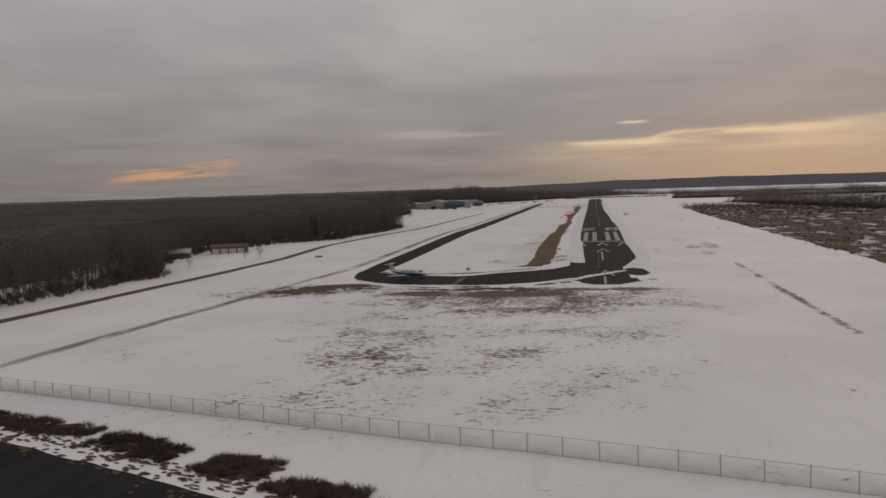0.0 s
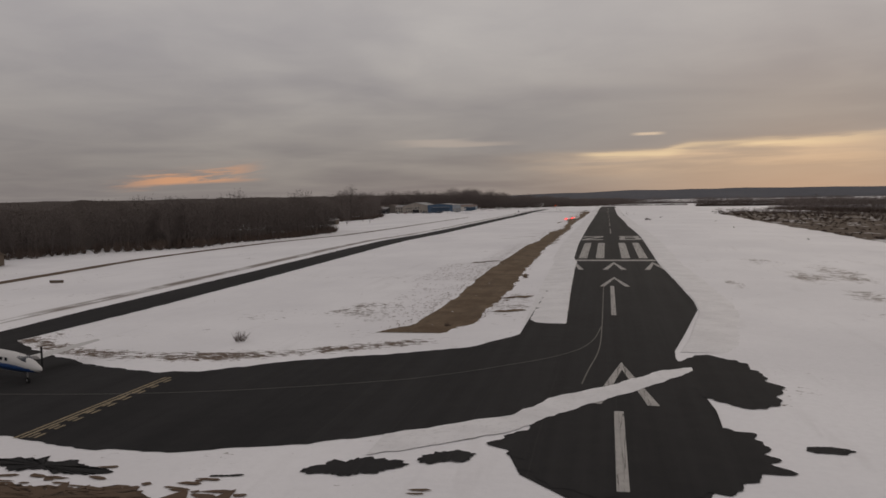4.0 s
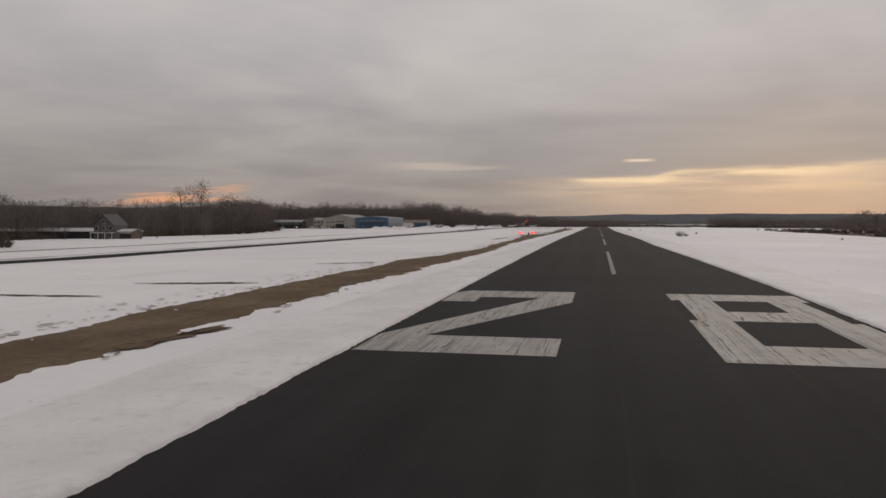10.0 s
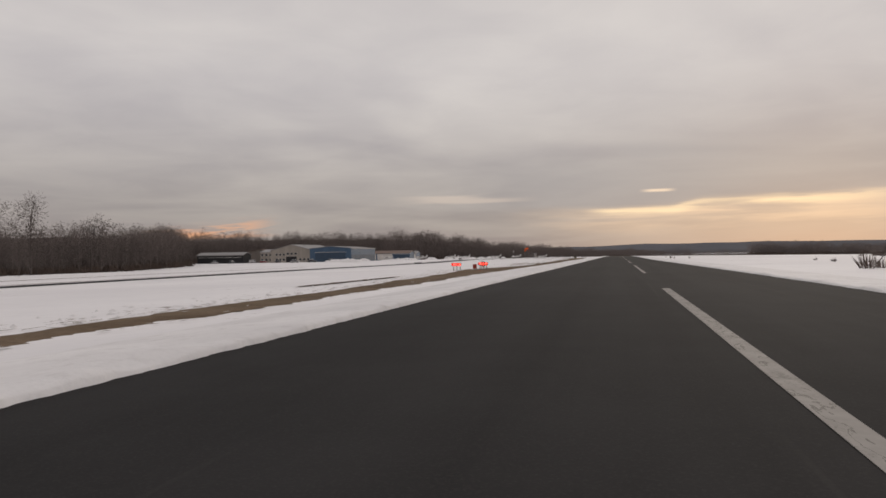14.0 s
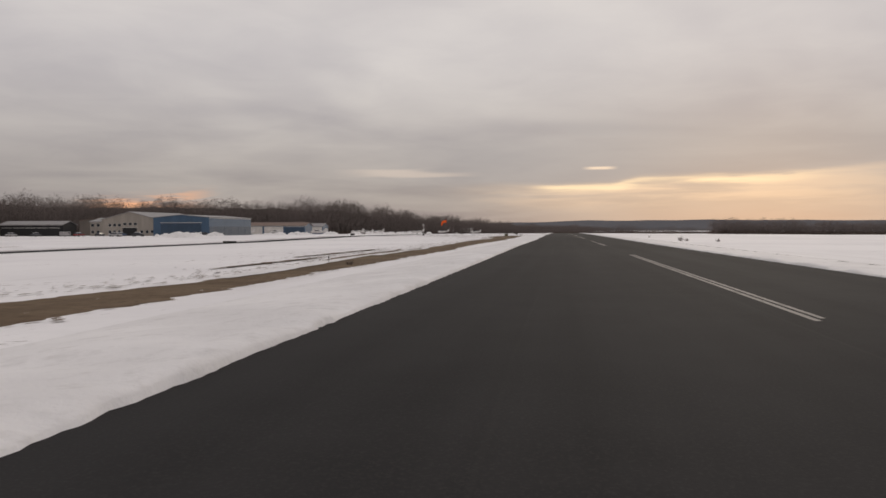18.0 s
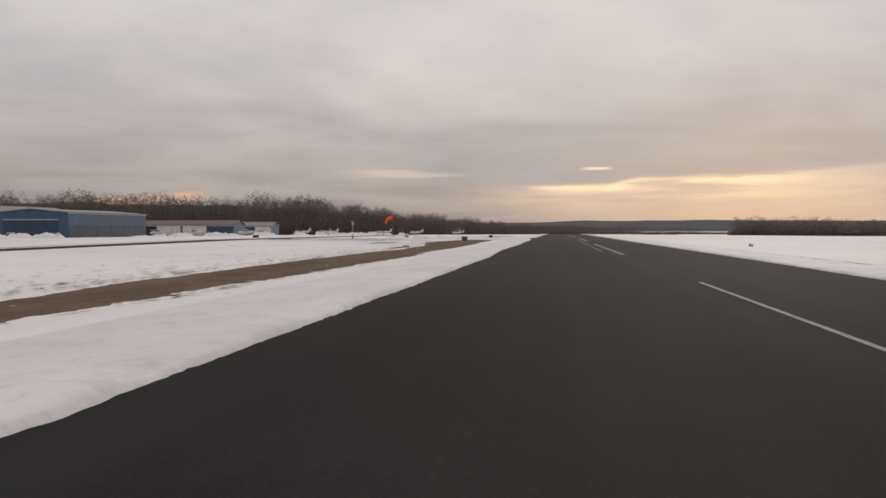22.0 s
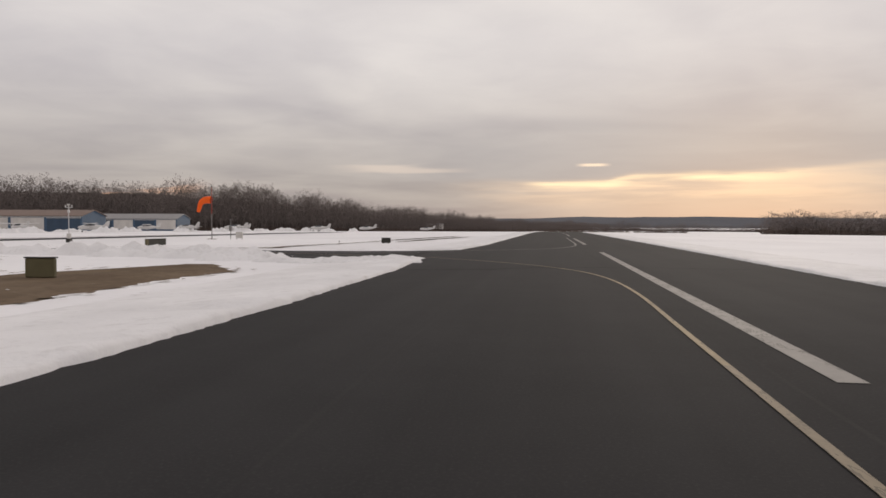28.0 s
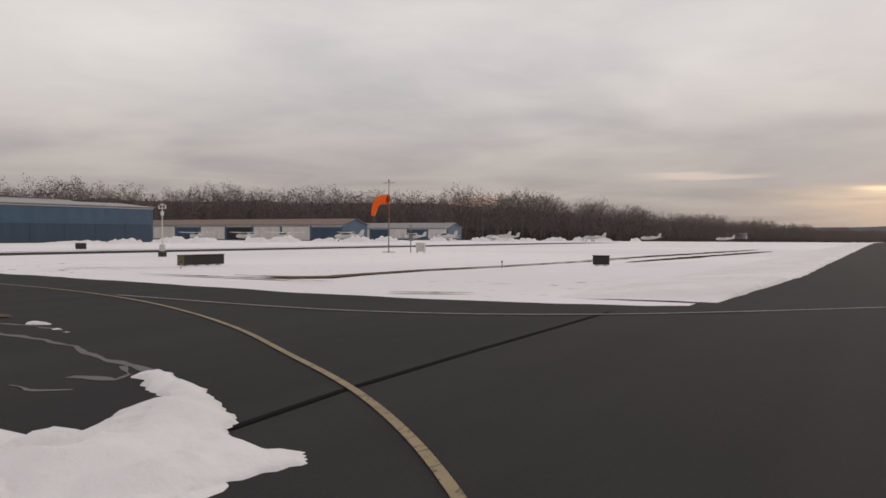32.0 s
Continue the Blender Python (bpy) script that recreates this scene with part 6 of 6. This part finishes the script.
def field_sign(x, y, turn, w, h, mat, label, plates=2):
    ob = thing("airfield_sign", at(x, y, turn), label, "sign", "airfield signs")
    part("face", boxed(-w / 2, w / 2, -0.09, 0.09, 0.05, 0.05 + h, 0.03), mat, ob)
    part("frame", boxed(-w / 2 - 0.03, w / 2 + 0.03, -0.11, 0.11, 0.05 + h + 0.002, 0.05 + h + 0.04), M["sign_black"], ob)
    for k in range(plates):
        u = -w / 2 + w * (k + 0.5) / plates
        leg = part("leg", boxed(u - 0.04, u + 0.04, -0.04, 0.04, -0.1, 0.05), M["steel"], ob)
        part("foot", boxed(u - 0.12, u + 0.12, -0.1, 0.1, -0.12, 0.02), M["steel"], leg)
    return ob


big = field_sign(-36.7, 505.3, 86, 2.8, 0.50, M["sign_black"], "long black airfield sign box with a pale yellow end", 4)
part("end_plate", boxed(-1.42, -1.15, -0.1, 0.1, 0.06, 0.54), M["sign_yellow"], big, "faded yellow end plate")
field_sign(-19.3, 517.8, 5, 0.9, 0.48, M["sign_black"], "small square black airfield sign in the snow")
field_sign(-19.2, 467.3, 8, 0.95, 0.62, M["sign_yellow"], "faded yellow square airfield sign on dead grass")
field_sign(-80.5, 527.3, 4, 1.6, 0.6, M["sign_black"], "low dark airfield sign beside the taxiway", 3)
field_sign(-66.5, 393, 2, 2.6, 0.3, M["sign_black"], "low dark airfield sign half buried in snow", 3)
field_sign(-100, -40, 10, 2.6, 0.45, M["wood"], "low brown board lying in the snow", 3)
for x, y in [(-22.3, 511.6), (-34.6, 502.2), (-18.4, 303.1)]:
    ob = thing("edge_light", at(x, y), "small edge light on a thin stake", "light", "edge lights")
    part("stake", tubed((0, 0, -0.1), (0, 0, 0.28), 0.018, None, 6), M["pole"], ob)
    part("lamp_head", tubed((0, 0, 0.28), (0, 0, 0.38), 0.05, 0.035, 8), M["sign_black"], ob)


def windsock():
    ob = thing("windsock", at(-46.6, 536.6), "orange windsock drooping from a tall pole", "windsock")
    part("pole", tubed((0, 0, -0.2), (0, 0, 3.3), 0.06, 0.05, 8), M["pole"], ob)
    part("mast", tubed((0, 0, 3.3), (0, 0, 6.7), 0.045, 0.03, 8), M["red"], ob, "red-painted upper mast")
    part("cross_bar", tubed((-0.7, 0, 6.62), (0.7, 0, 6.62), 0.025, None, 6), M["pole"], ob)
    part("beacon", tubed((0, 0, 6.7), (0, 0, 6.95), 0.07, 0.05, 8), M["pole"], ob)
    part("hoop", tubed((-0.06, 0, 4.55), (-0.06, 0, 5.5), 0.03, None, 6), M["steel"], ob)
    bm = bmesh.new()
    path = [(-0.08, 5.05, 0.46), (-0.55, 5.08, 0.46), (-1.05, 5.0, 0.43), (-1.4, 4.78, 0.38), (-1.6, 4.4, 0.32), (-1.72, 3.95, 0.27), (-1.85, 3.5, 0.22)]
    rings = []
    for i, (x, z, r) in enumerate(path):
        a, b = path[max(i - 1, 0)], path[min(i + 1, len(path) - 1)]
        d = Vector((b[0] - a[0], 0, b[1] - a[1])).normalized()
        up = Vector((-d.z, 0, d.x))
        rings.append([bm.verts.new(Vector((x, 0, z)) + up * r * math.cos(2 * math.pi * k / 12) + Vector((0, 1, 0)) * r * 0.8 * math.sin(2 * math.pi * k / 12)) for k in range(12)])
    for a, b in zip(rings, rings[1:]):
        for k in range(12):
            bm.faces.new((a[k], a[(k + 1) % 12], b[(k + 1) % 12], b[k]))
    for f in bm.faces:
        f.smooth = True
    part("sock", bm, M["orange"], ob, "drooping orange fabric cone")
    part("base_plate", boxed(-0.5, 0.5, -0.4, 0.4, 0.0, 0.05), M["stone"], ob)


windsock()


def weather_mast():
    ob = thing("weather_mast", at(-51.3, 514.5), "white weather instrument mast with sensors on top", "mast")
    part("mast", tubed((0, 0, -0.1), (0, 0, 3.7), 0.045, 0.035, 10), M["white"], ob)
    part("arm", boxed(-0.4, 0.4, -0.03, 0.03, 3.5, 3.56), M["white"], ob)
    for u in (-0.36, 0.36):
        part("sensor", tubed((u, 0, 3.56), (u, 0, 3.78), 0.05, 0.035, 10), M["white"], ob)
    part("vane", boxed(-0.18, 0.18, -0.02, 0.02, 3.72, 3.88), M["offwhite"], ob)
    part("instrument_box", boxed(-0.10, 0.10, -0.09, 0.09, 3.0, 3.3, 0.02), M["white"], ob)
    part("equipment_box", boxed(-0.17, 0.17, -0.15, 0.15, 0.4, 0.9, 0.03), M["offwhite"], ob)
    part("base_box", boxed(-0.24, 0.24, -0.2, 0.2, 0.0, 0.34, 0.02), M["sign_black"], ob)


weather_mast()


def post_box(x, y):
    ob = thing("equipment_post", at(x, y), "thin post carrying two small grey boxes", "post")
    part("post", tubed((0, 0, -0.1), (0, 0, 2.6), 0.04, None, 6), M["pole"], ob)
    part("upper_box", boxed(-0.17, 0.17, -0.14, 0.14, 1.1, 1.65, 0.02), M["pole"], ob)
    part("cross_arm", tubed((-0.2, 0, 2.55), (0.2, 0, 2.55), 0.02, None, 6), M["pole"], ob)


post_box(-43.9, 536.3)
cabinet(-42.6, 536.0, 0.8, 0.4, 0.8, M["offwhite"], "pale grey cabinet on legs beside the windsock", leg=0.15)


# ---- vehicles and snow heaps on the ramp ----
def car(x, y, turn, paint, label, van=False, snowy=False):
    ob = thing("car", at(x, y, turn), label, "car", "parked vehicles")
    h = 1.9 if van else 1.0
    part("body", boxed(-2.2, 2.2, -0.88, 0.88, 0.35, h if van else 0.95, 0.12), paint, ob)
    if not van:
        bm = bmesh.new()
        a = [bm.verts.new(p) for p in ((-1.6, -0.78, 0.95), (1.2, -0.78, 0.95), (1.2, 0.78, 0.95), (-1.6, 0.78, 0.95))]
        b = [bm.verts.new(p) for p in ((-1.1, -0.62, 1.45), (0.5, -0.62, 1.45), (0.5, 0.62, 1.45), (-1.1, 0.62, 1.45))]
        bm.faces.new(b)
        for k in range(4):
            bm.faces.new((a[k], a[(k + 1) % 4], b[(k + 1) % 4], b[k]))
        part("cabin", bm, M["glass"], ob)
        part("roof", boxed(-1.1, 0.5, -0.62, 0.62, 1.452, 1.62 if snowy else 1.5, 0.02), M["snow_roof"] if snowy else paint, ob)
    else:
        part("windscreen", boxed(2.205, 2.23, -0.7, 0.7, 1.15, 1.7), M["glass"], ob)
        part("side_window", boxed(0.8, 1.8, -0.905, -0.885, 1.2, 1.65), M["glass"], ob)
    for u in (-1.4, 1.4):
        for v in (-0.82, 0.82):
            wheel(ob, u, v, 0.33)
    return ob


CARS = [(-150, 500, 10, "car_b", False, True), (-160, 502, 5, "car_a", False, True), (-168, 518, 80, "car_c", False, True), (-178, 520, 95, "car_b", False, False), (-186, 519, 88, "car_d", False, True), (-194, 522, 90, "car_a", True, False), (-205, 520, 90, "car_b", False, True), (-214, 518, 85, "car_a", False, True), (-140, 530, 20, "car_b", False, False), (-152, 530, 70, "car_b", False, True)]
for x, y, turn, paint, van, snowy in CARS:
    car(x, y, turn, M[paint], ("white panel van" if van else "snow-topped parked car" if snowy else "dark parked car") + " beside the hangars", van, snowy)
rng_h = random.Random(4)
for k in range(34):
    u = k / 33
    y = 470 + u * 330
    x = -112 - 14 * math.sin(u * 5) - rng_h.uniform(0, 20) - (18 if 510 < y < 560 else 0)
    snow_mound(x, y, rng_h.uniform(3, 8), rng_h.uniform(2, 4), rng_h.uniform(0.7, 1.7), rng_h.uniform(60, 120), k * 2.3, "mound of ploughed snow at the edge of the ramp", 18, "ramp snow mounds")
